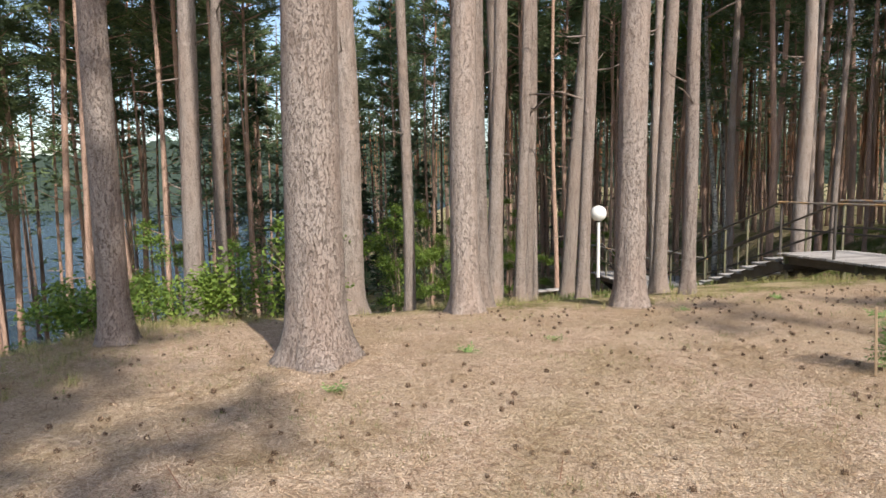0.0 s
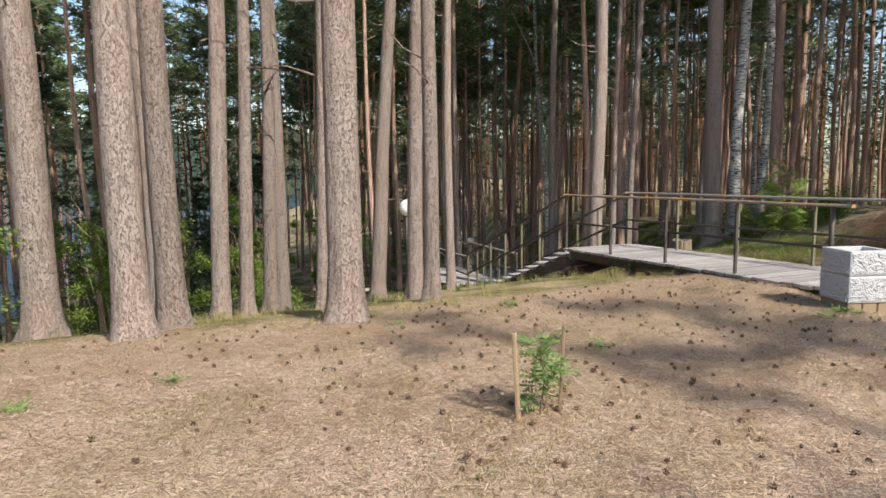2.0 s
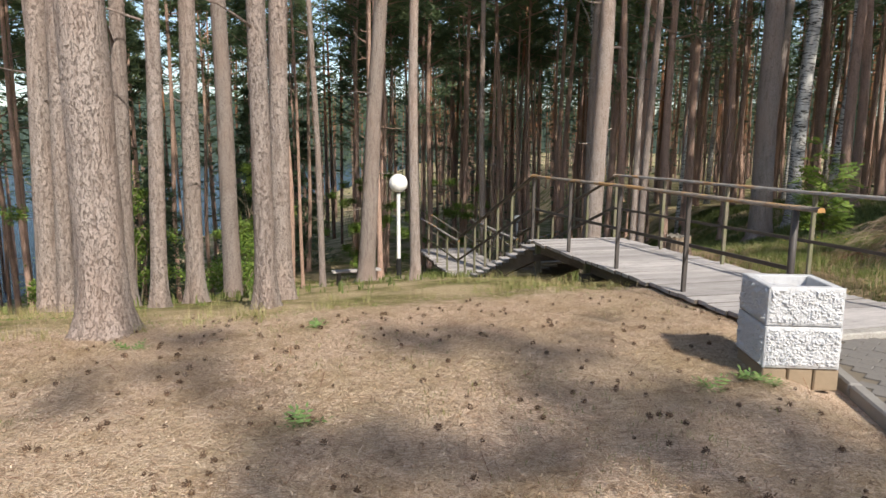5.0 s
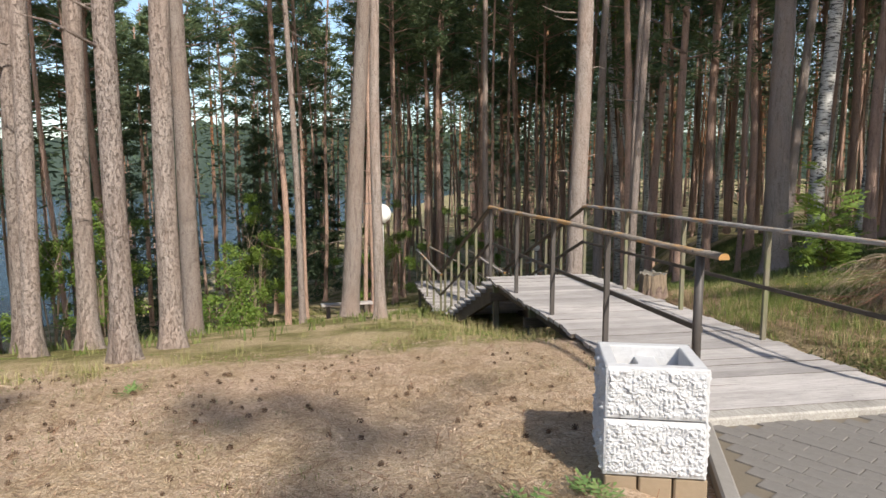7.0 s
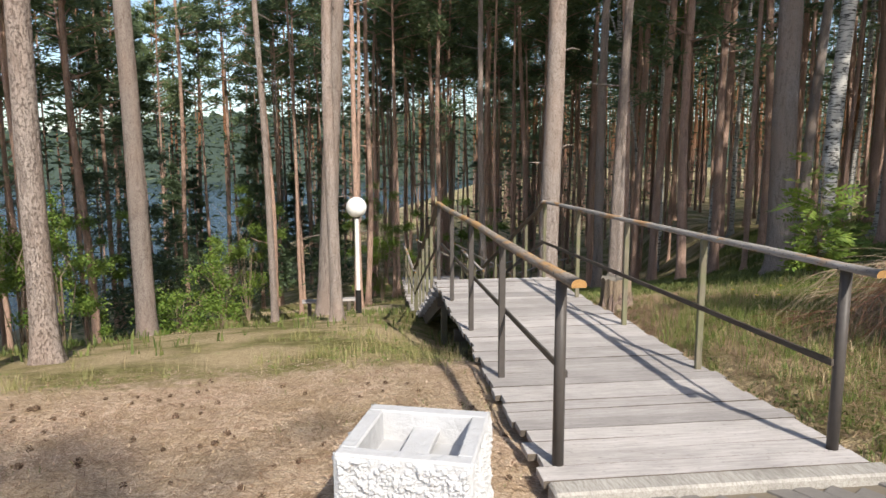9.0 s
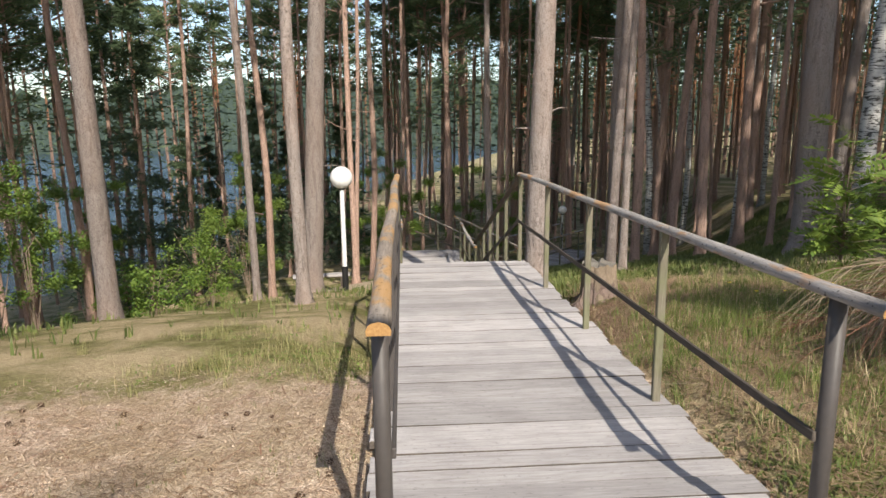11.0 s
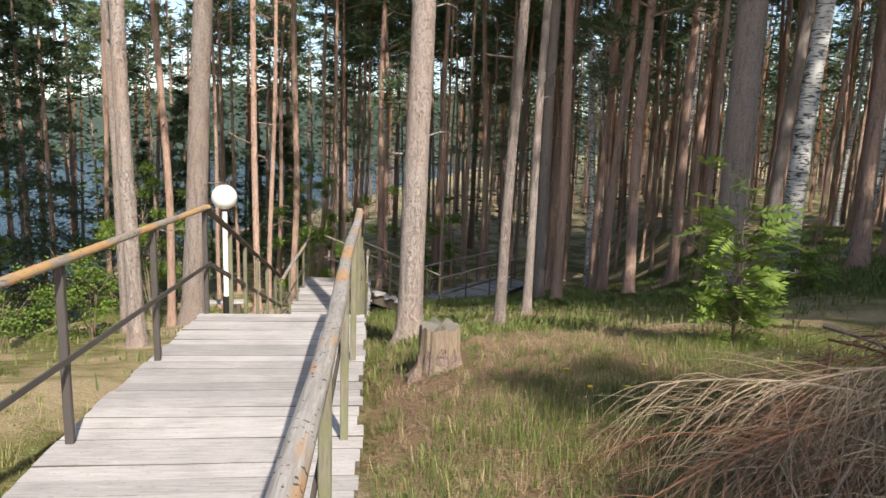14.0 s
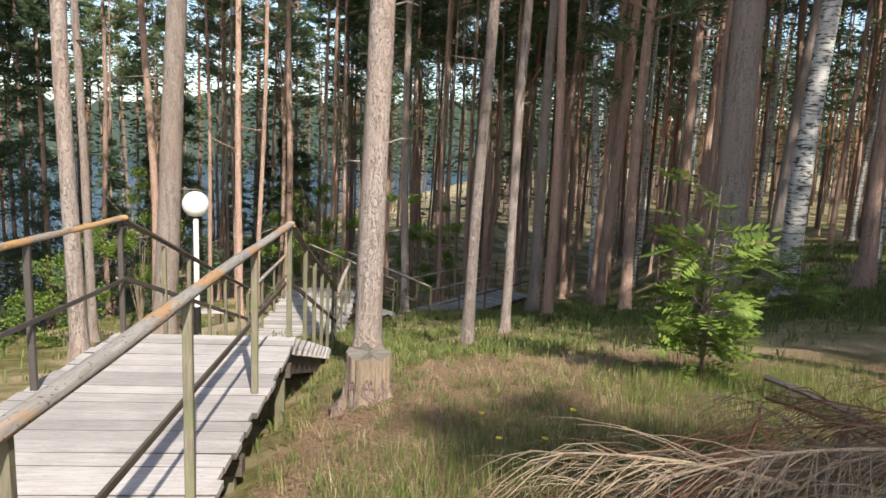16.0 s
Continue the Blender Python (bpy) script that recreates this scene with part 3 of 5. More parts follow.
def forest_spots(seed, count, inner, outer, gap, ang_lo, ang_hi, taken):
    """Random spots seen from the clearing between two distances and two bearings."""
    rng = np.random.default_rng(seed)
    out, tries = [], 0
    while len(out) < count and tries < count * 60:
        tries += 1
        r = math.sqrt(rng.uniform(inner ** 2, outer ** 2))
        a = radians(rng.uniform(ang_lo, ang_hi))
        x, y = 7 + r * math.sin(a), 7 + r * math.cos(a)
        if corridor(x, y) or hz(x, y) < LAKE_Z + 0.3 or y < edge_y(np.clip(x, -30, 22)) + 1.5:
            continue
        if any((x - p) ** 2 + (y - q) ** 2 < gap * gap for p, q in taken):
            continue
        taken.append((x, y))
        out.append((x, y, rng))
    return out


def shade_woods():
    """Unseen forest added beside and behind the walker to cast shade, as one mesh of trunks and one of boughs."""
    rng = np.random.default_rng(16)
    spots_side, taken = [], list(TAKEN)
    while len(spots_side) < 125:
        x, y = rng.uniform(19, 56), rng.uniform(-14, 19)
        side = 0.84 * x + 0.54 * y
        if side < 21.5 or (side < 23.5 and rng.uniform() < 0.5) or (27 < side < 36 and rng.uniform() < 0.45) or any((x - p) ** 2 + (y - q) ** 2 < 5.5 for p, q in taken):
            continue
        taken.append((x, y))
        spots_side.append((x, y))
    # further unseen pines, each set up-sun of ground or trunks to be shaded
    spots_side += [(8.0, -11.4), (6.2, -9.0), (8.9, -13.2), (9.6, -15.0), (26.2, -0.3), (20.4, 11.3), (23.1, 7.2), (25.8, 2.9), (28.5, -1.2), (22.6, 11.9)]
    spots_side += [(16.6, 8.9), (17.3, 10.6), (19.2, 10.2), (16.9, 12.4), (18.6, 12.9)]
    spots_side += [(23.6, -5.2), (24.4, -7.2)]
    trunks, boughs = [], []
    # the last three get thin crowns, for a weak dapple on the plateau
    for x, y, full in [(x, y, 26) for x, y in spots_side] + [(18.5, -10.6, 8), (17.6, -12.6, 8), (19.8, -11.4, 8)]:
        z, tall, r = hz(x, y), rng.uniform(19, 23), rng.uniform(0.1, 0.16)
        trunks.append(tube_arrays([(x, y, z - 0.4), (x, y, z + tall * 0.5), (x, y, z + tall)], [r * 1.2, r * 0.8, r * 0.2], 7))
        n, m = 34, full
        f = rng.uniform(0, 1, n) ** 0.8
        a = rng.uniform(0, 6.283, n)
        size = 2.4 * (1 - 0.55 * f) * rng.uniform(0.55, 1.05, n)
        d = np.stack([np.cos(a), np.sin(a), 0.28 + rng.uniform(-0.2, 0.2, n)], -1)
        p = np.array([x, y, z]) + np.stack([0 * f, 0 * f, tall * (0.6 + 0.38 * f)], -1)
        p = p[:, None] + d[:, None] * (rng.uniform(0.35, 1.0, (n, m)) * size[:, None])[..., None] + rng.normal(0, 1, (n, m, 3)) * np.array([0.13, 0.13, 0.08]) * size[:, None, None]
        p = p.reshape(-1, 3)
        w = rng.normal(0, 1, (n * m, 3)) * np.array([1, 1, 0.5])
        w /= np.linalg.norm(w, axis=1)[:, None]
        sd = np.cross(w, rng.normal(0, 1, (n * m, 3)))
        sd /= np.linalg.norm(sd, axis=1)[:, None]
        ln, wd = rng.uniform(0.35, 0.75, (n * m, 1)), rng.uniform(0.05, 0.1, (n * m, 1))
        boughs.append(np.stack([p - w * ln * 0.5, p - sd * wd, p + w * ln * 0.5, p + sd * wd], 1))
    v = np.concatenate(boughs).reshape(-1, 3)
    root = thing("side_woods", pose(0, 0, 0), "unseen pines added on the sunny side of the clearing to cast shade", "forest", kind="stuff")
    part("trunks", mesh_of("trunks", *join_arrays(trunks), PINE_BARK), root, kind="stuff").color = (0.3, 0, 0.3, 1)
    part("boughs", mesh_of("boughs", v, np.arange(len(v)).reshape(-1, 4), NEEDLES), root, kind="stuff")


shade_woods()
MODELS = []
for n in range(8):
    crown = (0, 1, 2, 3, 4, 3, 0, 3)[n]
    tall, cm, limbs = CROWNS[crown]
    t = thing("pine_tree", pose(0, 0, 0), "straight forest pine with brown to orange bark", "tree", "forest pines")
    r = (0.11, 0.13, 0.085, 0.12, 0.10, 0.14, 0.07, 0.09)[n]
    items = [trunk_arrays(r, tall, 10, 200 + n, (0.004 * (n - 4), 0.0), 0.1, 0.05, 6, 8)] + limbs + stub_arrays(np.random.default_rng(n), r, 2.5, tall * 0.6, 14)
    part("trunk", mesh_of("trunk", *join_arrays(items), PINE_BARK, True), t)
    part("crown", cm, t)
    MODELS.append(t)
used = set()
spots = forest_spots(11, 120, 17, 50, 1.7, 2, 52, TAKEN) + forest_spots(12, 44, 17, 50, 1.8, -14, 2, TAKEN) + forest_spots(17, 62, 17, 50, 1.9, -75, -14, TAKEN) + forest_spots(18, 26, 16, 42, 1.8, -76, -42, TAKEN)
for x, y, rng in spots:
    left = x < 5
    k = int(rng.choice([0, 2, 2, 3, 6, 6] if left else [0, 1, 2, 6, 6, 5]))
    m = pose(x, y, hz(x, y), rng.uniform(-1.5, 1.5), rng.uniform(-1.5, 1.5), rng.uniform(0, 360))
    if k not in used:
        used.add(k)
        MODELS[k].matrix_basis = m
        t = MODELS[k]
    else:
        t = copy_thing(MODELS[k], m)
    # young red-brown bark, toned down further for the shade of the stand
    t.children[0].color = (rng.uniform(0.05, 0.3), -0.3, rng.uniform(0.65, 1.0), 1)
for k, t in enumerate(MODELS):
    if k not in used:
        t.matrix_basis = pose(-20 - 3 * k, 2.0, hz(-20 - 3 * k, 2.0))

SPRUCE_MODELS = []
for n, (tall, cm, limbs) in enumerate(SPRUCES):
    t = thing("spruce_tree", pose(0, 0, 0), "dark green young spruce with low hanging boughs", "tree", "understory spruces")
    part("trunk", mesh_of("trunk", *trunk_arrays(0.03 + tall * 0.006, tall, 8, 230 + n, (0, 0), 0.02, 0.05, 5, 6), PINE_BARK, True), t)
    part("crown", cm, t)
    SPRUCE_MODELS.append(t)
first = {0, 1, 2}
for x, y, rng in forest_spots(13, 9, 26, 50, 2.0, -74, -6, TAKEN) + forest_spots(14, 3, 34, 50, 3.0, -12, 40, TAKEN):
    k = min(first) if first else (1 if x < -2 else int(rng.integers(0, 3)))
    m = pose(x, y, hz(x, y), 0, 0, rng.uniform(0, 360))
    if k in first:
        first.discard(k)
        SPRUCE_MODELS[k].matrix_basis = m
    else:
        copy_thing(SPRUCE_MODELS[k], m)


def far_woods():
    """Hundreds of far pines and spruces in one mesh of trunks and one of boughs."""
    tv, nv = [], []
    tv_f, count = [], 0
    spots_far = forest_spots(21, 600, 48, 120, 1.4, -4, 70, []) + forest_spots(22, 70, 46, 110, 1.6, -80, -4, [])
    rng = np.random.default_rng(23)
    for a in np.linspace(100, 330, 190):
        r = rng.uniform(38, 75)
        x, y = 7 + r * math.sin(radians(a)), 7 + r * math.cos(radians(a))
        if abs((x - 7) * 0.84 + (y - 7) * 0.54) < 16 and y < 0:
            continue
        spots_far.append((x, y, rng))
    for x, y, rg in spots_far:
        z = hz(x, y)
        tall, r = rng.uniform(17, 24), rng.uniform(0.09, 0.17)
        lx, ly = rng.uniform(-0.03, 0.03, 2)
        o = count
        for zz, k in ((-0.5, 1.2), (tall * 0.5, 0.75), (tall, 0.15)):
            for i in range(5):
                t = 2 * math.pi * i / 5
                tv.append((x + lx * zz + r * k * math.cos(t), y + ly * zz + r * k * math.sin(t), z + zz))
        for j in range(2):
            for i in range(5):
                tv_f.append((o + j * 5 + i, o + j * 5 + (i + 1) % 5, o + j * 5 + 5 + (i + 1) % 5, o + j * 5 + 5 + i))
        count += 15
        n = 300
        lowf = rng.choice([0.06, 0.25, 0.45, 0.55])
        f = rng.uniform(0, 1, n)
        zz = z + tall * (lowf + (1 - lowf) * f)
        rad = (0.5 + 2.2 * (1 - f)) * np.sqrt(rng.uniform(0.05, 1, n))
        a = rng.uniform(0, 6.283, n)
        p = np.stack([x + rad * np.cos(a), y + rad * np.sin(a), zz], -1)
        w = rng.normal(0, 1, (n, 3)) * np.array([1, 1, 0.3])
        w /= np.linalg.norm(w, axis=1)[:, None]
        sd = np.cross(w, rng.normal(0, 1, (n, 3)))
        sd /= np.linalg.norm(sd, axis=1)[:, None]
        ln, wd = rng.uniform(0.4, 0.95, (n, 1)), rng.uniform(0.045, 0.11, (n, 1))
        nv.append(np.stack([p - w * ln * 0.5, p - sd * wd, p + w * ln * 0.5, p + sd * wd], 1))
    v = np.concatenate(nv).reshape(-1, 3)
    root = thing("far_woods", pose(0, 0, 0), "dense dark pine forest far behind", "forest", kind="stuff")
    # far trunks toned down in colour, as in deep forest shade
    part("trunks", mesh_of("trunks", tv, tv_f, PINE_BARK), root, kind="stuff").color = (0.12, -0.4, 1, 1)
    part("boughs", mesh_of("boughs", v, np.arange(len(v)).reshape(-1, 4), SPRUCE_NEEDLES), root, kind="stuff")


far_woods()


# ---------------------------------------------------------------- walkway, stairs and landings
WALK = pose(9.16, 10.645, 0, 0, 0, 16.2)
DECK_Z = 0.385
HALF = 0.76
DECK_FALL = -0.022
DECK_END = 0.385 - 0.022 * 6.17
RAIL_UP = 0.965
RAIL_END = 1.305


def log_mesh(name, length, r, mat, seed, sag=0.008):
    """A split-log handrail along local y: flat below, slightly domed on top, with uneven girth."""
    rng = np.random.default_rng(seed)
    prof = ((-1, 0), (-1.04, 0.42), (-0.86, 0.86), (-0.5, 1.06), (0, 1.14), (0.5, 1.06), (0.86, 0.86), (1.04, 0.42), (1, 0))
    n, sides = max(6, int(length / 0.12)), len(prof)
    vs, fs = [], []
    for j in range(n + 1):
        y = length * j / n
        cx, cz = sag * math.sin(y * 1.9 + seed), 0.5 * sag * math.sin(y * 1.3 + 2 * seed)
        k = 1 + 0.05 * math.sin(y * 4 + seed) + rng.uniform(-0.025, 0.025)
        for px, pz in prof:
            vs.append((cx + px * r * k, y, cz + 0.012 + pz * r * k * (1 + rng.uniform(-0.03, 0.03))))
    for j in range(n):
        for i in range(sides):
            fs.append((j * sides + i, j * sides + (i + 1) % sides, (j + 1) * sides + (i + 1) % sides, (j + 1) * sides + i))
    fs.append(tuple(range(sides)))
    fs.append(tuple(n * sides + i for i in range(sides))[::-1])
    me = mesh_of(name, vs, fs, mat, True)
    me.materials.append(END_GRAIN)
    for p in list(me.polygons)[-2:]:
        p.material_index = 1
    for p in me.polygons:
        p.use_smooth = len(p.vertices) == 4 and p.index % sides != sides - 1
    me.flip_normals()
    return me


def between(a, b):
    """A pose at a whose local y points to b, and the distance."""
    a, b = Vector(a), Vector(b)
    d = b - a
    q = d.to_track_quat("Y", "Z")
    return Matrix.Translation(a) @ q.to_matrix().to_4x4(), d.length


def bar(name, a, b, size, mat, parent, label="", bevel=0.003):
    m, ln = between(a, b)
    bm = bmesh.new()
    box(bm, (size[0], ln, size[1]), Matrix.Translation((0, ln / 2, 0)), bevel)
    return part(name, bm_mesh(name, bm, mat), parent, label, m)


def post_mesh(name, tall, mat, round_=False, w=0.047):
    bm = bmesh.new()
    if round_:
        bmesh.ops.create_cone(bm, cap_ends=True, segments=14, radius1=0.030, radius2=0.0285, depth=tall, matrix=Matrix.Translation((0, 0, tall / 2)))
    else:
        box(bm, (w, w * 0.75, tall), Matrix.Translation((0, 0, tall / 2)), 0.005)
    return bm_mesh(name, bm, mat, round_)


PLANKS = []
for n in range(7):
    rng = np.random.default_rng(300 + n)
    bm = bmesh.new()
    box(bm, (1.0, 0.1475, 0.042), None, 0.002)
    bmesh.ops.subdivide_edges(bm, edges=[e for e in bm.edges if abs(e.verts[0].co.x - e.verts[1].co.x) > 0.5], cuts=7)
    for vert in bm.verts:
        vert.co.z += 0.004 * noise.noise(Vector((vert.co.x * 3, n * 7.0, 0))) + 0.002 * math.sin(vert.co.y * 40 + n)
        vert.co.y += 0.004 * noise.noise(Vector((vert.co.x * 2.2, n * 3.0, 5)))
    me = bm_mesh("plank", bm, PLANK)
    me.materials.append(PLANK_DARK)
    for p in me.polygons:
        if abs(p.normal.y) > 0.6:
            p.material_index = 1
    PLANKS.append(me)


def plank_row(parent, s0, s1, z, half, seed, depth=0.152, fall=0.0):
    rng = np.random.default_rng(seed)
    s, k = s0, 0
    while s + depth * 0.6 < s1:
        w = 2 * half + rng.uniform(-0.03, 0.05)
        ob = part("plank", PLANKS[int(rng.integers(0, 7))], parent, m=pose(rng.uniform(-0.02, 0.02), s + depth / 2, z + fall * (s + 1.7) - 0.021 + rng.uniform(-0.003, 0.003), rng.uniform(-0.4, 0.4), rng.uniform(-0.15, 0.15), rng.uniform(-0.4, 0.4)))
        ob.scale = (w, 1, 1)
        s += depth + rng.uniform(-0.002, 0.004)
        k += 1


def walkway():
    t = thing("boardwalk", WALK, "weathered grey plank boardwalk with log handrails", "boardwalk")
    plank_row(t, -1.62, 4.46, DECK_Z, 0.84, 41, 0.154, DECK_FALL)
    for x in (-0.62, 0.62):
        bar("stringer", (x, -1.6, DECK_Z - 0.135), (x, 4.4, DECK_END - 0.135), (0.08, 0.18), PLANK_DARK, t)
    for s in (0.4, 2.4, 4.3):
        for x in (-0.7, 0.7):
            px, py = (WALK @ Vector((x, s, 0)))[:2]
            lo = hz(px, py) - 0.2
            part("support", post_mesh("support", DECK_Z + DECK_FALL * (s + 1.7) - 0.05 - lo, POST_WOOD, False, 0.09), t, m=pose(x, s, lo))
        bar("cross_beam", (-0.8, s, DECK_Z + DECK_FALL * (s + 1.7) - 0.29), (0.8, s, DECK_Z + DECK_FALL * (s + 1.7) - 0.29), (0.09, 0.12), PLANK_DARK, t)
    for side in (-1, 1):
        x = side * HALF
        near = -1.70
        m, ln = between((x, near, DECK_Z + RAIL_UP), (x, 4.5, RAIL_END))
        mat = RAIL_ORANGE if side < 0 else RAIL_WOOD
        part("handrail", log_mesh("handrail", ln, 0.034, mat, 3 + side), t, "worn log handrail with sawn orange end", m)
        for k, s in enumerate((-1.45, 0.0, 1.45, 2.92, 4.42)):
            z = DECK_Z + DECK_FALL * (s + 1.7)
            part("post", post_mesh("post", DECK_Z + RAIL_UP + (RAIL_END - DECK_Z - RAIL_UP) * (s + 1.7) / 6.2 + 0.014 - z, POST_METAL if k == 0 or side < 0 else POST_WOOD, k == 0), t, "dark round steel post" if k == 0 else "", pose(x, s, z, 0, 0, 0))
        bar("middle_rail", (x - side * 0.035, -1.45, DECK_Z + 0.48), (x - side * 0.035, 4.42, DECK_END + 0.52), (0.016, 0.038), POST_METAL if side < 0 else PLANK_DARK, t)
    bar("front_beam", (-0.86, -1.69, DECK_Z - 0.05), (0.9, -1.69, DECK_Z - 0.05), (0.13, 0.115), WHITE_WORN, t, "timber edge with flaking white paint", 0.012)


def stair(m, n, rise, run, half, seed, label, post_every=2, rail_mat=None):
    """A timber flight going down along local y from the local origin."""
    t = thing("stair_flight", m, label, "stairs", "stairs down the slope")
    for k in range(n):
        ob = part("tread", box_mesh("tread", (2 * half + 0.1, run * 0.93, 0.05), PLANK, 0.006), t, m=pose(0, run * (k + 0.5), -rise * (k + 1) - 0.025 + rise * 0.0))
    for x in (-half + 0.08, half - 0.08):
        bar("stringer", (x, 0.0, -rise * 0.5 - 0.18), (x, run * n, -rise * (n + 0.5) - 0.18), (0.07, 0.26), PLANK_DARK, t)
    up = 1.04
    for side in (-1, 1):
        x = side * half
        mm, ln = between((x, 0, up), (x, run * n, up - rise * n))
        part("handrail", log_mesh("handrail", ln, 0.032, rail_mat or PLANK_DARK, seed + side), t, m=mm)
        bar("middle_rail", (x, 0, up * 0.5), (x, run * n, up * 0.5 - rise * n), (0.02, 0.05), PLANK_DARK, t)
        for k in range(post_every, n, post_every):
            part("post", post_mesh("post", up + rise * 0.2, POST_WOOD), t, m=pose(x, run * (k + 0.5), -rise * (k + 0.8)))
    return t


def landing(m, length, half, seed, rails, label):
    t = thing("stair_landing", m, label, "landing", "landings on the slope")
    plank_row(t, 0.0, length, 0.0, half + 0.08, seed)
    for x in (-half + 0.1, half - 0.1):
        bar("stringer", (x, 0, -0.13), (x, length, -0.13), (0.08, 0.17), PLANK_DARK, t)
    for s in (0.3, length - 0.3):
        for x in (-half + 0.05, half - 0.05):
            p = m @ Vector((x, s, 0))
            lo = hz(p.x, p.y) - 0.2 - p.z
            if lo < -0.1:
                part("support", post_mesh("support", -0.05 - lo, POST_WOOD, False, 0.09), t, m=pose(x, s, lo))
    for a, b in rails:
        a, b = Vector((*a, 0)), Vector((*b, 0))
        up = Vector((0, 0, RAIL_UP))
        mm, ln = between(a + up, b + up)
        part("handrail", log_mesh("handrail", ln, 0.032, RAIL_WOOD, seed), t, m=mm)
        bar("middle_rail", a + up * 0.5, b + up * 0.5, (0.02, 0.05), POST_WOOD, t)
        k = max(1, round(ln / 1.3))
        for i in range(k + 1):
            p = a.lerp(b, i / k)
            part("post", post_mesh("post", RAIL_UP, POST_WOOD), t, m=pose(p.x, p.y, 0))
    return t


WHITE_WORN = mat_wood('flaking_white_timber', (0.22, 0.2, 0.175), (0.50, 0.475, 0.44), (1.5, 9, 9))
walkway()
STEPS, RISE, RUN = 12, 0.148, 0.42
LOW_Z = DECK_END - RISE * STEPS
stair(WALK @ pose(0, 4.47, DECK_END), STEPS, RISE, RUN, HALF, 51, "steep grey timber stairs with dark handrails")
S1 = 4.47 + RUN * STEPS
landing(WALK @ pose(0, S1, LOW_Z), 4.9, HALF, 52, [((-HALF, 0), (-HALF, 4.9)), ((HALF, 0), (HALF, 3.4))], "pale plank landing with timber railing")
TURN = WALK @ pose(0.15, S1 + 4.6, LOW_Z, 0, 0, -42)
stair(TURN, 8, 0.165, 0.4, 0.7, 55, "lower timber stairs turning away downhill", 2, RAIL_WOOD)
landing(TURN @ pose(0, 3.2, -1.32), 5.5, 0.7, 56, [((-0.7, 0), (-0.7, 5.5)), ((0.7, 0), (0.7, 5.5))], "lower plank landing in the shade with railing")


# ---------------------------------------------------------------- lamps
def globe_lamp(x, y, foot, tall, r):
    t = thing("globe_lamp", pose(x, y, foot), "white globe lamp on a white post with black foot", "lamp", "globe lamps")
    def ring(name, z0, z1, r0, r1, mat, seg=20):
        bm = bmesh.new()
        bmesh.ops.create_cone(bm, cap_ends=True, segments=seg, radius1=r0, radius2=r1, depth=z1 - z0, matrix=Matrix.Translation((0, 0, (z0 + z1) / 2)))
        return part(name, bm_mesh(name, bm, mat, False), t)
    ring("foot_sleeve", -0.25, tall * 0.36, 0.075, 0.072, LAMP_BLACK)
    ring("pole", tall * 0.36, tall - r, 0.052, 0.05, LAMP_WHITE)
    ring("collar", tall - r - 0.02, tall - r + 0.05, 0.07, 0.085, LAMP_BLACK)
    bm = bmesh.new()
    bmesh.ops.create_uvsphere(bm, u_segments=32, v_segments=20, radius=r, matrix=Matrix.Translation((0, 0, tall)))
    part("globe", bm_mesh("globe", bm, GLOBE, True), t, "white opal globe")
    return t


globe_lamp(4.15, 20.57, -2.3, 3.12, 0.245)
globe_lamp(8.3, 38.2, -5.05, 2.95, 0.2)


# ---------------------------------------------------------------- stone planter, paving and kerb
def rough_block(name, sx, sy, sz, seed, open_top):
    """A cast block with a smooth margin and hewn, pitted faces."""
    bm = bmesh.new()
    n, k = 84, 48
    for fc in range(4):
        rot = Matrix.Rotation(fc * math.pi / 2, 4, "Z")
        w, dpt = (sx, sy) if fc % 2 == 0 else (sy, sx)
        grid = []
        for j in range(k + 1):
            row = []
            for i in range(n + 1):
                u, v = i / n, j / k
                m = min(u, 1 - u) * w, min(v, 1 - v) * sz
                e = min(1, max(0, (min(m) - 0.012) / 0.012))
                q = Vector((u * w * 38, v * sz * 38, seed + fc * 9.1)) * 1.3
                hew = abs(noise.noise(q)) * 1.2 + 0.5 * abs(noise.noise(q * 2.3)) + 0.5 * noise.noise(q * 0.4)
                rnd = 0.010 * (1 - min(1, min(m) / 0.010)) ** 2
                out = dpt / 2 - 0.004 - rnd + e * 0.018 * hew
                row.append(bm.verts.new(rot @ Vector(((u - 0.5) * w * (1 - 2 * rnd * 0.4), -out, v * sz))))
            grid.append(row)
        for j in range(k):
            for i in range(n):
                bm.faces.new((grid[j][i], grid[j][i + 1], grid[j + 1][i + 1], grid[j + 1][i]))
    bmesh.ops.remove_doubles(bm, verts=bm.verts, dist=0.002)
    if not open_top:
        box(bm, (sx - 0.02, sy - 0.02, 0.02), Matrix.Translation((0, 0, sz - 0.014)))
    else:
        rim = 0.062
        for x, y, lx, ly in ((0, sy / 2 - rim / 2 - 0.004, sx - 0.012, rim), (0, -sy / 2 + rim / 2 + 0.004, sx - 0.012, rim), (sx / 2 - rim / 2 - 0.004, 0, rim, sy - 2 * rim), (-sx / 2 + rim / 2 + 0.004, 0, rim, sy - 2 * rim)):
            box(bm, (lx, ly, sz - 0.03), Matrix.Translation((x, y, sz / 2 + 0.014)), 0.006)
    return bm_mesh(name, bm, WHITE_PAINT)


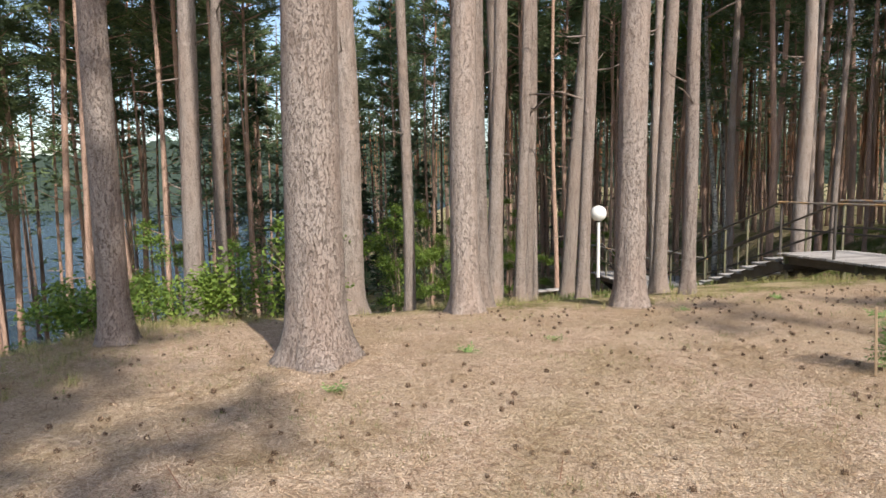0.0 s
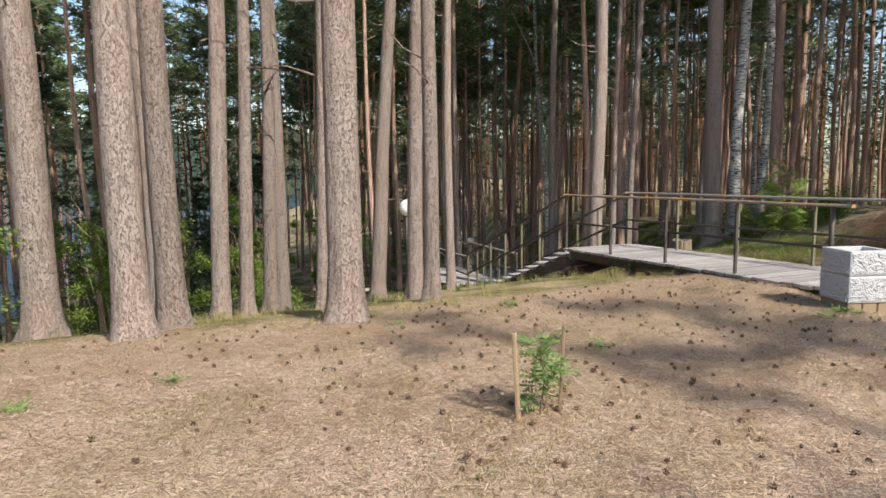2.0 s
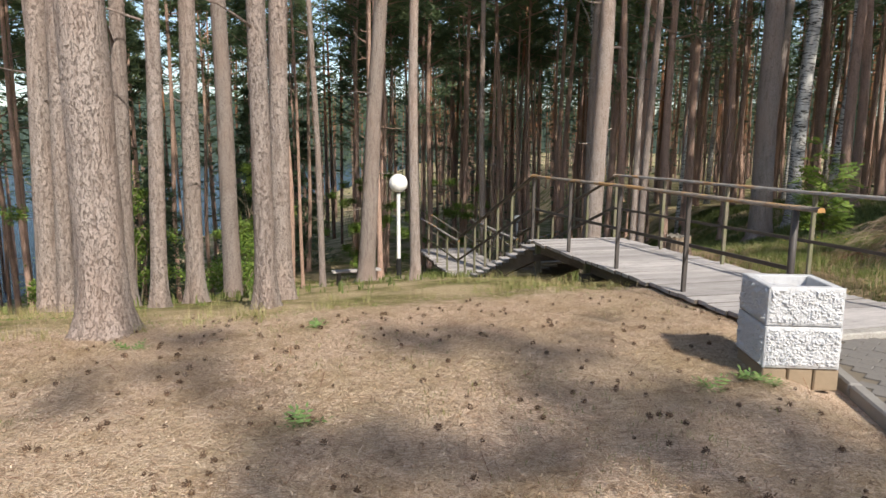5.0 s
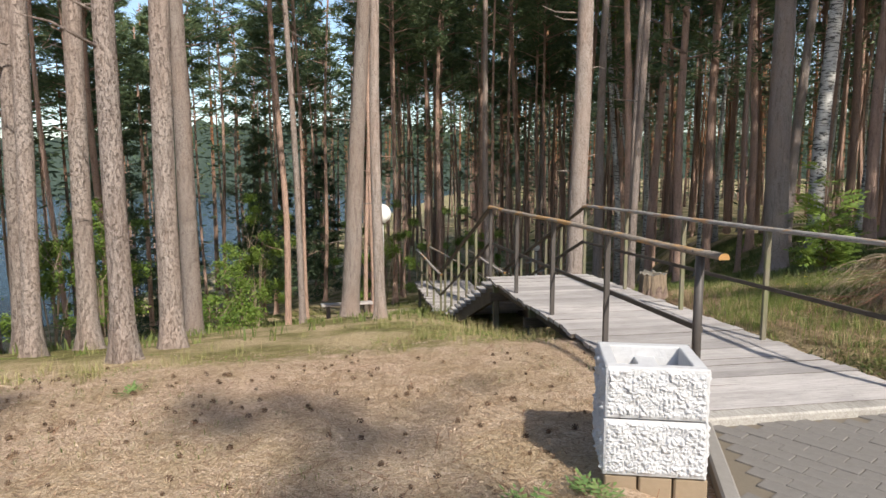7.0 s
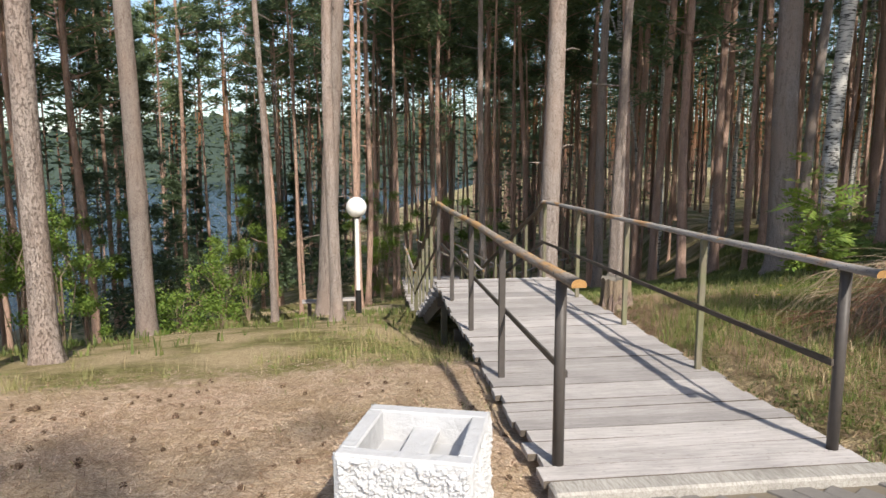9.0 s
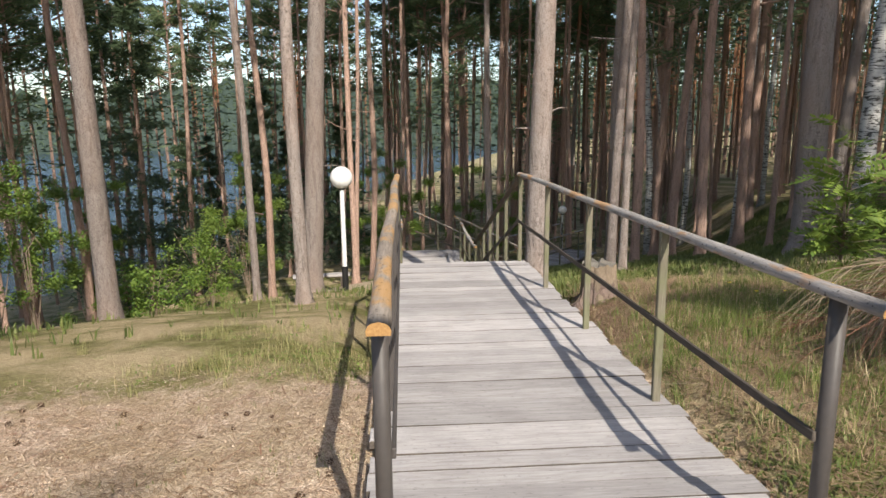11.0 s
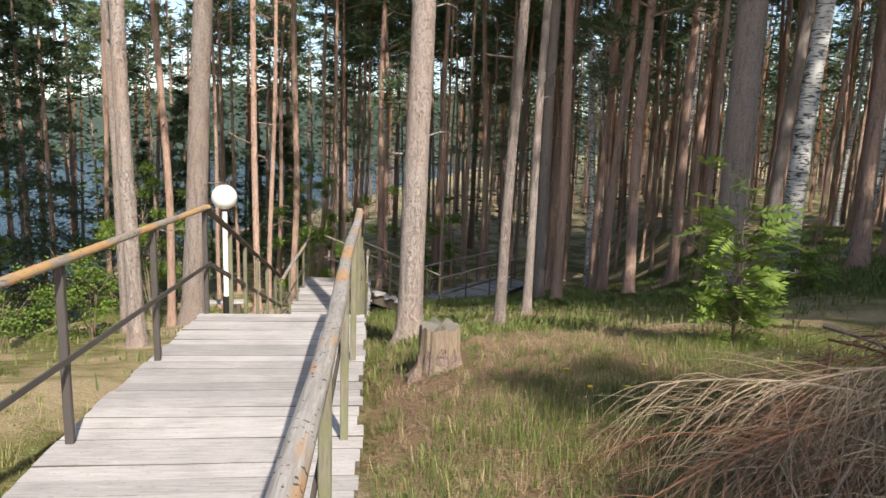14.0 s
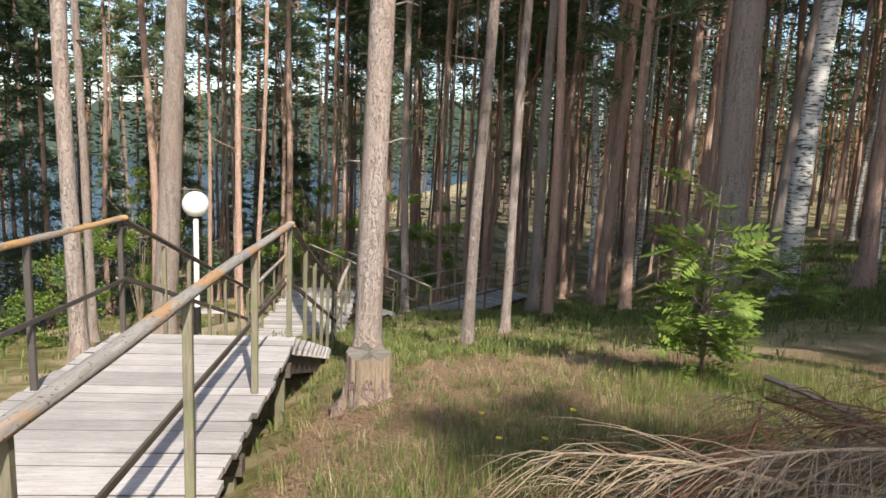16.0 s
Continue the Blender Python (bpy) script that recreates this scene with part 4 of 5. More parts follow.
def planter():
    t = thing("stone_planter", pose(8.335, 7.96, 0.475, 0, 0, -1.0), "two stacked white rough-hewn stone blocks, hollow on top", "planter")
    part("lower_block", rough_block("lower_block", 0.475, 0.455, 0.272, 3.0, False), t)
    part("upper_block", rough_block("upper_block", 0.47, 0.45, 0.25, 17.0, True), t, "hollow white upper block", Matrix.Translation((0.0, 0.0, 0.276)))
    part("bottom", box_mesh("bottom", (0.35, 0.33, 0.06), GREY_INSIDE), t, "grey mortar bottom", Matrix.Translation((0, 0, 0.38)))
    part("partition", box_mesh("partition", (0.10, 0.335, 0.03), WHITE_PAINT), t, "", Matrix.Translation((0.0, 0, 0.455)))


planter()
brick_me = box_mesh("brick", (0.15, 0.42, 0.14), BRICK, 0.008)
plinth = thing("brick_plinth", pose(8.345, 7.96, 0.40, 0, 0, -1), "low tan brick plinth under the white planter", "plinth")
for k in range(3):
    part("brick", brick_me, plinth, m=Matrix.Translation((-0.16 + 0.16 * k, 0, 0)))

kerb = thing("kerb", pose(0, 0, 0), "narrow grey concrete kerb beside the paving", "kerb", kind="structure")
for k in range(9):
    a, b = Vector((8.82 - 0.13 * k * 0.98, 8.72 - 0.98 * k, 0.30)), Vector((8.82 - 0.13 * (k + 0.985) * 0.98, 8.72 - 0.98 * (k + 0.985), 0.30))
    bar("kerb_stone", a, b, (0.085, 0.16), CONCRETE, kerb, "", 0.012)


def paving():
    root = thing("pavement", pose(0, 0, 0), "grey concrete block paving with open joints", "paving", kind="structure")
    bm = bmesh.new()
    vs = [bm.verts.new(p) for p in ((7.75, 0.0, 0.335), (14.2, 0.0, 0.335), (14.2, 10.25, 0.335), (10.6, 9.35, 0.335), (8.86, 8.86, 0.335), (8.80, 8.7, 0.335))]
    bm.faces.new(vs)
    part("bedding", bm_mesh("bedding", bm, MORTAR), root, "dark sand bedding")
    me = [box_mesh("paver", (0.196, 0.096, 0.05), PAVER, 0.003) for _ in range(2)]
    rng = np.random.default_rng(77)
    rest, n = [], 0
    rot = Matrix.Rotation(radians(-42), 3, "Z")
    for j in range(-60, 60):
        for i in range(-40, 40):
            p = rot @ Vector((i * 0.2 + (0.1 if j % 2 else 0), j * 0.1, 0)) + Vector((9.6, 7.0, 0))
            left = 8.88 + 0.133 * (p.y - 8.72)
            if p.x < left + 0.07 or p.x > 13.6 or p.y < 2.0 or (p.y - 8.75) > 0.279 / 0.96 * (p.x - 8.9) - 0.02:
                continue
            m = Matrix.Translation((p.x, p.y, 0.322 + rng.uniform(-0.003, 0.003))) @ pose(0, 0, 0, rng.uniform(-0.6, 0.6), rng.uniform(-0.6, 0.6), -42 + rng.uniform(-0.8, 0.8))
            if p.x < 10.6 and p.y > 6.3 and n < 300:
                part("paver", me[0], root, m=m)
                n += 1
            else:
                rest.append(m)
    src = me[1]
    vs0 = np.array([v.co[:] for v in src.vertices])
    fs0 = [tuple(p.vertices) for p in src.polygons]
    vs, fs = [], []
    for m in rest:
        a = np.array(m.to_3x3())
        o = len(vs)
        vs.extend((vs0 @ a.T + np.array(m.translation)).tolist())
        fs.extend(tuple(i + o for i in f) for f in fs0)
    part("pavers", mesh_of("pavers", vs, fs, PAVER), root, kind="stuff")


# ---------------------------------------------------------------- stakes and seedling
def pinnate(o, d, up, length, pairs, leaf, rng):
    """One feathered leaf: leaflets in pairs along a rachis."""
    d = Vector(d).normalized()
    side = d.cross(Vector(up)).normalized()
    nrm = side.cross(d)
    vs, fs = [], []
    for k in range(pairs + 1):
        f = (k + 0.6) / (pairs + 1)
        p = Vector(o) + d * length * f - nrm * 0.22 * length * f * f
        for s in ((-1, 1) if k < pairs else (0,)):
            w = (side * s * 0.9 + d * 0.55 + nrm * rng.uniform(-0.3, 0.1)).normalized() if s else d
            ln = leaf * rng.uniform(0.8, 1.15) * (1 - 0.35 * abs(f - 0.45))
            c = w.cross(nrm).normalized() * ln * 0.19
            i = len(vs)
            vs += [tuple(p), tuple(p + w * ln * 0.45 + c), tuple(p + w * ln), tuple(p + w * ln * 0.45 - c)]
            fs.append((i, i + 1, i + 2, i + 3))
    return vs, fs


def leafy_sapling(x, y, tall, n, leaf_len, leaf, mat, label, name, seed, category="sapling", spread=0.25, pairs=6, stem_r=0.012):
    rng = np.random.default_rng(seed)
    t = thing(name, pose(x, y, hz(x, y)), label, category)
    stems, leaves = [], []
    for k in range(1 if spread < 0.3 else 4):
        top = Vector((rng.uniform(-1, 1) * spread * (k > 0), rng.uniform(-1, 1) * spread * (k > 0), tall * (1 - 0.18 * k)))
        mid = top * 0.5 + Vector((rng.uniform(-0.05, 0.05), rng.uniform(-0.05, 0.05), 0))
        stems.append(tube_arrays([(0, 0, -0.05), mid, top], [stem_r, stem_r * 0.75, stem_r * 0.3], 6))
        for i in range(n):
            f = rng.uniform(0.2, 1.0)
            p = mid * (2 * f) if f < 0.5 else mid.lerp(top, 2 * f - 1)
            a = rng.uniform(0, 6.283)
            reach = leaf_len * rng.uniform(0.7, 1.3)
            d = Vector((math.cos(a), math.sin(a), rng.uniform(-0.25, 0.7)))
            q = p + d * rng.uniform(0.0, 0.9) * spread * 0.9
            if (q - p).length > 0.08:
                stems.append(tube_arrays([p, q], [0.005, 0.003], 4))
            leaves.append(pinnate(q, d, (rng.normal(0, 0.55), rng.normal(0, 0.55), 1), reach, pairs, leaf, rng))
    part("stem", mesh_of("stem", *join_arrays(stems), TWIG), t)
    part("leaves", mesh_of("leaves", *join_arrays(leaves), mat), t)
    return t


for k, (x, y, lean, yaw) in enumerate(((4.280, 5.414, -1.5, 62), (4.565, 5.546, 1.5, 70))):
    bm = bmesh.new()
    box(bm, (0.042, 0.02, 0.66), Matrix.Translation((0, 0, 0.21)), 0.003)
    tagged(new("wooden_stake", bm_mesh("wooden_stake", bm, STAKE_WOOD)), "pale sawn wooden stake driven beside a seedling", "stake", "stakes round the seedling").matrix_basis = pose(x, y, hz(x, y), 1.5 * lean, lean, yaw)
leafy_sapling(4.425, 5.510, 0.47, 58, 0.14, 0.055, SEEDLING, "small bright green seedling between two stakes", "seedling", 91, "seedling", 0.06, 5, 0.006)
leafy_sapling(12.45, 15.6, 1.75, 32, 0.28, 0.12, ROWAN, "young rowan with bright green feathered leaves", "rowan_sapling", 92, "sapling", 0.31, 6, 0.012)
leafy_sapling(14.6, 20.2, 1.3, 18, 0.3, 0.12, ROWAN, "young rowan with feathered leaves in the grass", "rowan_sapling", 93, "sapling", 0.35, 6, 0.01)


def bush(x, y, w, tall, n, seed, label="green leafy bush at the foot of the pines", mat=None):
    rng = np.random.default_rng(seed)
    t = thing("bush", pose(x, y, hz(x, y)), label, "bush", "bushes on the slope")
    stems = [tube_arrays([(0, 0, -0.1), (rng.uniform(-1, 1) * w * 0.3, rng.uniform(-1, 1) * w * 0.3, tall * 0.5), (rng.uniform(-1, 1) * w * 0.6, rng.uniform(-1, 1) * w * 0.6, tall * rng.uniform(0.7, 1.0))], [0.015, 0.01, 0.004], 5) for _ in range(9)]
    cl = rng.normal(0, 1, (22, 3)) * np.array([w * 0.42, w * 0.42, tall * 0.25]) + np.array([0, 0, tall * 0.52])
    c = cl[rng.integers(0, 22, n)] + rng.normal(0, 1, (n, 3)) * np.array([0.13, 0.13, 0.09])
    c[:, 2] = np.abs(c[:, 2])
    d = rng.normal(0, 1, (n, 3)) * np.array([1, 1, 0.5])
    d /= np.linalg.norm(d, axis=1)[:, None]
    s = np.cross(d, rng.normal(0, 1, (n, 3)) * 0.5 + np.array([0, 0, 1.0]))
    s /= np.linalg.norm(s, axis=1)[:, None]
    ln, wd = rng.uniform(0.05, 0.1, (n, 1)), rng.uniform(0.016, 0.032, (n, 1))
    v = np.stack([c, c + d * ln * 0.5 - s * wd, c + d * ln, c + d * ln * 0.5 + s * wd], 1).reshape(-1, 3)
    part("stem", mesh_of("stem", *join_arrays(stems), TWIG), t, kind="stuff")
    part("leaves", mesh_of("leaves", v, np.arange(len(v)).reshape(-1, 4), mat or LEAVES), t, kind="stuff")


for n, (x, y, w, h) in enumerate(((-1.7, 9.3, 0.8, 1.45), (-2.6, 8.6, 0.7, 0.7), (-3.9, 8.0, 0.8, 0.6), (0.4, 18.9, 1.1, 1.4), (-1.6, 17.8, 1.0, 3.6), (-3.5, 18.6, 1.5, 4.6), (-5.5, 10.5, 1.2, 1.4), (16.5, 19.5, 0.6, 0.9), (-6.0, 24.0, 2.0, 5.0), (-2.0, 27.0, 2.0, 5.0), (2.0, 30.5, 2.0, 4.5), (-0.6, 22.6, 1.3, 2.6), (-9.5, 20.5, 2.0, 5.5), (-7.5, 14.5, 1.5, 3.2), (5.2, 34.0, 2.0, 4.5), (0.0, 36.0, 2.2, 5.5))):
    bush(x, y, w, h, int(1500 + 900 * w * h), 400 + n)


# ---------------------------------------------------------------- stump, brush, bench
def stump():
    x, y = 9.62, 14.6
    t = thing("tree_stump", pose(x, y, hz(x, y) - 0.02), "old sawn pine stump with pale split wood", "stump")
    sides, zs = 56, np.linspace(-0.15, 0.46, 18)

    def shell(r0, lift, ragged):
        vs = []
        for z in zs:
            for i in range(sides):
                a = 2 * math.pi * i / sides
                c, d = math.cos(a), math.sin(a)
                cut = 0.035 * max(0.0, noise.noise(Vector((c * 5, d * 5, 2.0)))) + 0.014 * noise.noise(Vector((c * 16, d * 16, z * 0.6)))
                r = r0 * (1 + 0.6 * math.exp(-max(z, 0) / 0.1) * (0.55 + 0.5 * math.cos(5 * a + 0.6)) + 0.08 * noise.noise(Vector((c * 4, d * 4, z * 1.5)))) - cut
                zz = z + lift * noise.noise(Vector((c * 3, d * 3, 9))) * (z > 0.42) - ragged * (z > 0) * (z / 0.46) * max(0.4, 0.55 + 0.8 * noise.noise(Vector((c * 2.4, d * 2.4, 4))))
                vs.append((r * c, r * d, zz))
        fs = [(j * sides + i, j * sides + (i + 1) % sides, (j + 1) * sides + (i + 1) % sides, (j + 1) * sides + i) for j in range(len(zs) - 1) for i in range(sides)]
        return vs, fs

    vs, fs = shell(0.19, 0.04, 0.0)
    part("side", mesh_of("side", vs, fs, STUMP_WOOD), t, "pale split wood")
    o = (len(zs) - 1) * sides
    part("cut_top", mesh_of("cut_top", vs[o:] + [(0, 0, 0.465)], [(i, (i + 1) % sides, sides) for i in range(sides)], STUMP_TOP), t, "grey weathered cut face")
    part("bark", mesh_of("bark", *shell(0.208, 0.0, 0.42), PINE_BARK), t, "loose grey bark round the foot").color = (1, -0.3, 0.5, 1)


stump()


def brush_pile(cx, cy, seed):
    """Cut boughs heaped up, each a limb with fine drooping twigs."""
    rng = np.random.default_rng(seed)
    t = thing("brush_pile", pose(cx, cy, 0), "heap of dry tangled boughs with drooping brown twigs", "brush pile")

    def heap(x, y):
        return 0.95 * math.exp(-1.4 * ((x / 1.5) ** 2 + (y / 1.2) ** 2))

    def rest(p):
        p.z = max(p.z, hz(cx + p.x, cy + p.y) + 0.006)
        return p

    def twiglet(o, d, ln, droop, r):
        side = Vector((-d.y, d.x, 0)) * rng.uniform(-0.3, 0.3)
        pts = [rest(Vector(o) + d * ln * f + side * ln * f * f - Vector((0, 0, droop * ln * f * f))) for f in (0, 0.3, 0.55, 0.8, 1.0)]
        return tube_arrays(pts, [r, r * 0.9, r * 0.8, r * 0.6, r * 0.35], 3)

    def bough(mat, x, y, top, b, ln, r, n, label):
        d = Vector((math.cos(b), math.sin(b), rng.uniform(-0.22, 0.12)))
        bend = rng.uniform(-0.18, 0.18)
        spine = [rest(Vector((x, y, top)) + d * ln * f + Vector((-d.y, d.x, 0)) * bend * ln * f * f - Vector((0, 0, 0.22 * ln * f * f))) for f in np.linspace(-0.15, 1, 8)]
        items = [tube_arrays(spine, [r * (1.05 - 0.1 * k) for k in range(8)], 5)]
        for _ in range(n):
            f = rng.uniform(0.08, 1.0) * 6.99
            k = int(f)
            o = spine[k].lerp(spine[k + 1], f - k)
            a = b + rng.choice((-1, 1)) * rng.uniform(0.3, 1.1)
            items.append(twiglet(o, Vector((math.cos(a), math.sin(a), rng.uniform(-0.5, 0.35))), rng.uniform(0.2, 0.62), rng.uniform(0.3, 1.0), r * 0.1 + rng.uniform(0.0011, 0.0024)))
        part("branch", mesh_of("branch", *join_arrays(items), mat), t, label, kind="stuff")

    for k in range(64):
        x, y = rng.normal(0.12, 0.56), rng.normal(0.0, 0.46)
        top = hz(cx + x, cy + y) + heap(x, y) * rng.uniform(0.35, 1.05)
        mat, label = ((STRAW_TWIG, "pale dry bough"), (TWIG, "grey bare bough"), (STRAW_TWIG, "pale dry bough"), (RED_TWIG, "red-brown dead needled bough"))[k % 4]
        bough(mat, x, y, top, rng.normal(-2.4, 1.2), rng.uniform(0.6, 1.15), rng.uniform(0.004, 0.009), 46, label)
    for x, y, z, b, ln in ((0.25, 0.35, 0.85, -2.35, 1.2), (-0.3, 0.6, 0.75, -0.6, 1.0), (-0.2, 0.3, 0.7, -2.0, 1.3), (0.5, 0.1, 0.8, -1.7, 1.1)):
        bough(TWIG, x, y, hz(cx + x, cy + y) + z * 0.95, b, ln, 0.017, 26, "thick grey bare branch")


brush_pile(12.6, 12.1, 5)


bent = thing("bent_sapling", pose(12.25, 34.5, hz(12.25, 34.5)), "thin pale dead stem bowing over to one side", "sapling")
part("stem", mesh_of("stem", *tube_arrays([(0, 0, -0.2), (0.02, 0, 3.5), (-0.12, 0, 6.0), (-0.5, 0, 8.5), (-1.2, 0, 11.0), (-2.3, 0, 13.2)], [0.07, 0.06, 0.055, 0.05, 0.04, 0.02], 8), BIRCH_BARK, True), bent)

bench = thing("bench", pose(2.55, 22.9, hz(2.55, 22.9), 0, 0, 24), "low grey plank bench beside the trail", "bench")
part("seat", box_mesh("seat", (1.5, 0.3, 0.06), PLANK, 0.01), bench, m=Matrix.Translation((0, 0, 0.45)))
for x in (-0.55, 0.55):
    part("leg", box_mesh("leg", (0.1, 0.26, 0.6), PLANK_DARK, 0.01), bench, m=Matrix.Translation((x, 0, 0.125)))


# ---------------------------------------------------------------- undergrowth and litter
def scatter(name, label, category, mat, count, where, tall, wide, seed, lie=False, blades=1, bend=(0.1, 0.75)):
    """Blades or needles over the ground where where(x, y) says how likely they are."""
    rng = np.random.default_rng(seed)
    xs, ys = [], []
    total = 0
    while total < count:
        x, y = rng.uniform(-8, 21, 60000), rng.uniform(-1, 34, 60000)
        keep = rng.uniform(0, 1, 60000) < where(x, y)
        xs.append(x[keep])
        ys.append(y[keep])
        total += keep.sum()
    x, y = np.concatenate(xs)[:count], np.concatenate(ys)[:count]
    x, y = np.repeat(x, blades), np.repeat(y, blades)
    n = len(x)
    x, y = x + rng.normal(0, 0.03, n) * (blades > 1), y + rng.normal(0, 0.03, n) * (blades > 1)
    z = height(x, y)
    a = rng.uniform(0, 6.283, n)
    h = rng.uniform(*tall, n)
    w = rng.uniform(*wide, n)
    d = np.stack([np.cos(a), np.sin(a)], -1)
    p = np.stack([x, y, z], -1)
    sd = np.stack([-d[:, 1], d[:, 0], np.zeros(n)], -1) * w[:, None]
    if lie:
        tip = np.stack([d[:, 0] * h, d[:, 1] * h, rng.uniform(-0.003, 0.012, n)], -1)
        p = p + np.array([0, 0, 0.008]) + np.stack([np.zeros(n), np.zeros(n), rng.uniform(0, 0.012, n)], -1)
        v = np.stack([p - sd, p + sd, p + tip + sd * 0.6, p + tip - sd * 0.6], 1).reshape(-1, 3)
        f = np.arange(4 * n).reshape(-1, 4)
    else:
        ben = rng.uniform(*bend, n)[:, None]
        m1 = np.concatenate([d * h[:, None] * ben * 0.3, h[:, None] * 0.6], 1)
        m2 = np.concatenate([d * h[:, None] * ben, h[:, None] * (1 - 0.3 * ben)], 1)
        p = p - np.array([0, 0, 0.01])
        v = np.stack([p - sd, p + sd, p + m1 + sd * 0.7, p + m1 - sd * 0.7, p + m2], 1).reshape(-1, 3)
        k = np.arange(n)[:, None] * 5
        f = [tuple(q) for q in (k + np.array([0, 1, 2, 3])).tolist()] + [tuple(q) for q in (k + np.array([3, 2, 4])).tolist()]
    return tagged(new(name, mesh_of(name, v, f, mat)), label, category, kind="stuff")


def patch(x, y, s, seed, lo, hi):
    q = 0.5 + 0.25 * (np.sin(x * s + seed) * np.cos(y * s * 1.3 + 2 * seed) + np.sin((x + y) * s * 0.7 + 3 * seed) + np.sin((x - 1.6 * y) * s * 1.7 + seed) * 0.7)
    return ease(lo, hi, q)


def dist_edge(x, y):
    return y - edge_y(np.clip(x, -30, 22))


def right_of(x, y):
    return (x - 9.16) * 0.96 + (y - 10.645) * 0.279


def ahead_of(x, y):
    return (x - 9.16) * -0.279 + (y - 10.645) * 0.96


def off_walk(x, y):
    r, s = np.abs(right_of(x, y)), ahead_of(x, y)
    pave = (x > 8.5) & (y < 8.95 + 0.29 * (x - 8.8))
    return np.where(((r < 0.9) & (s > -1.9) & (s < 1.2)) | pave, 0.0, 1.0) * ease(0.3, 0.45, np.hypot(x - 8.34, y - 7.96))


def edge_grass(x, y):
    d = dist_edge(x, y)
    band = ease(-1.2, 0.4, d) * ease(3.0, 0.6, d) * (0.03 + 0.97 * patch(x, y, 1.3, 1.0, 0.52, 0.85))
    left = ease(-1.6, -3.2, x) * ease(4.0, 6.0, y) * ease(12, 9, y)
    return np.clip((band * ease(9.5, 8.0, x) + left * 0.9) * off_walk(x, y) * (1 - trail_at(x, y)), 0, 1)


def side_grass(x, y):
    r, s = right_of(x, y), ahead_of(x, y)
    zone = ease(0.86, 1.1, r) * ease(9.0, 9.6, y) * ease(27, 16, y)
    bare = ease(3.2, 1.3, np.hypot((x - 11.4) * 0.9, y - 15.2))
    lush = np.exp(-((x - 11.15) ** 2 + (y - 13.3) ** 2) / 0.7) + np.exp(-((x - 12.5) ** 2 + (y - 15.2) ** 2) / 0.9) + 0.9 * np.exp(-((x - 13.5) ** 2 + (y - 14.2) ** 2) / 1.6) + 0.7 * np.exp(-((x - 10.4) ** 2 + (y - 12.6) ** 2) / 0.25)
    return np.clip((zone * (1 - 0.9 * bare) * (0.006 + 0.2 * patch(x, y, 1.4, 4.0, 0.58, 0.82)) + 0.9 * lush) * off_walk(x, y), 0, 1)


def plateau(x, y):
    return ease(0.6, -1.2, dist_edge(x, y)) * ease(9.6, 8.6, x) * ease(-5, -3, x) * off_walk(x, y) * ease(-0.5, 1.0, y)


def side_floor(x, y):
    r, s = right_of(x, y), ahead_of(x, y)
    return ease(0.86, 1.0, r) * ease(5.5, 2.5, r) * ease(-2.0, -1.4, s) * ease(11, 7, s) * off_walk(x, y)


scatter("grass", "green and straw grass along the clearing edge", "grass", EDGE_GRASS, 5000, edge_grass, (0.02, 0.08), (0.001, 0.0024), 61, blades=3, bend=(0.4, 1.3))
scatter("ground_leaves", "low light green leaves and moss along the clearing edge", "undergrowth", LEAVES, 4200, edge_grass, (0.01, 0.035), (0.004, 0.010), 68, blades=5, bend=(0.8, 2.4))
scatter("dry_grass", "dry yellow grass stalks", "grass", DRY_GRASS, 4200, lambda x, y: np.clip(edge_grass(x, y) + 0.8 * side_grass(x, y), 0, 1), (0.05, 0.2), (0.001, 0.0022), 62, blades=2)
scatter("tall_grass", "lush green grass beside the boardwalk", "grass", GRASS, 10000, side_grass, (0.03, 0.2), (0.001, 0.0026), 63, blades=4)
def bank(x, y):
    return np.clip(ease(2.4, 0.6, np.hypot(x - 12.4, (y - 12.0) * 0.9)) * ease(0.95, 1.4, right_of(x, y)) * (0.3 + 0.7 * patch(x, y, 2.3, 3.0, 0.4, 0.7)), 0, 1) * off_walk(x, y)


scatter("bank_grass", "tall green and straw grass round the brush heap", "grass", GRASS, 1100, bank, (0.06, 0.22), (0.001, 0.0026), 72, blades=4)
scatter("bank_straw", "tall dry straw stalks round the brush heap", "grass", DRY_GRASS, 420, bank, (0.1, 0.3), (0.001, 0.002), 73, blades=3)
scatter("edge_tufts", "tufts of straw and green grass along the clearing edge", "grass", EDGE_GRASS, 700, lambda x, y: np.clip(2.0 * edge_grass(x, y), 0, 1), (0.06, 0.2), (0.001, 0.0026), 74, blades=22, bend=(0.3, 1.4))
scatter("side_tufts", "tufts of green grass in the litter beside the boardwalk", "grass", GRASS, 380, lambda x, y: side_floor(x, y) * (0.25 + 0.75 * patch(x, y, 1.7, 9.0, 0.45, 0.75)), (0.05, 0.19), (0.001, 0.003), 75, blades=24, bend=(0.3, 1.5))
scatter("side_straw", "tufts of dry straw in the litter beside the boardwalk", "grass", DRY_GRASS, 300, side_floor, (0.06, 0.2), (0.001, 0.0022), 76, blades=14, bend=(0.5, 2.2))
scatter("sparse_grass", "short sparse green grass in the needle litter", "grass", GRASS, 2400, lambda x, y: plateau(x, y) * patch(x, y, 1.9, 7.0, 0.55, 0.8), (0.015, 0.06), (0.0012, 0.003), 64, blades=4)
scatter("needle_litter", "fallen dry pine needles covering the ground", "needles", LITTER, 210000, lambda x, y: np.clip(plateau(x, y) + 0.2 * side_grass(x, y), 0, 1), (0.03, 0.09), (0.0010, 0.0028), 65, True)
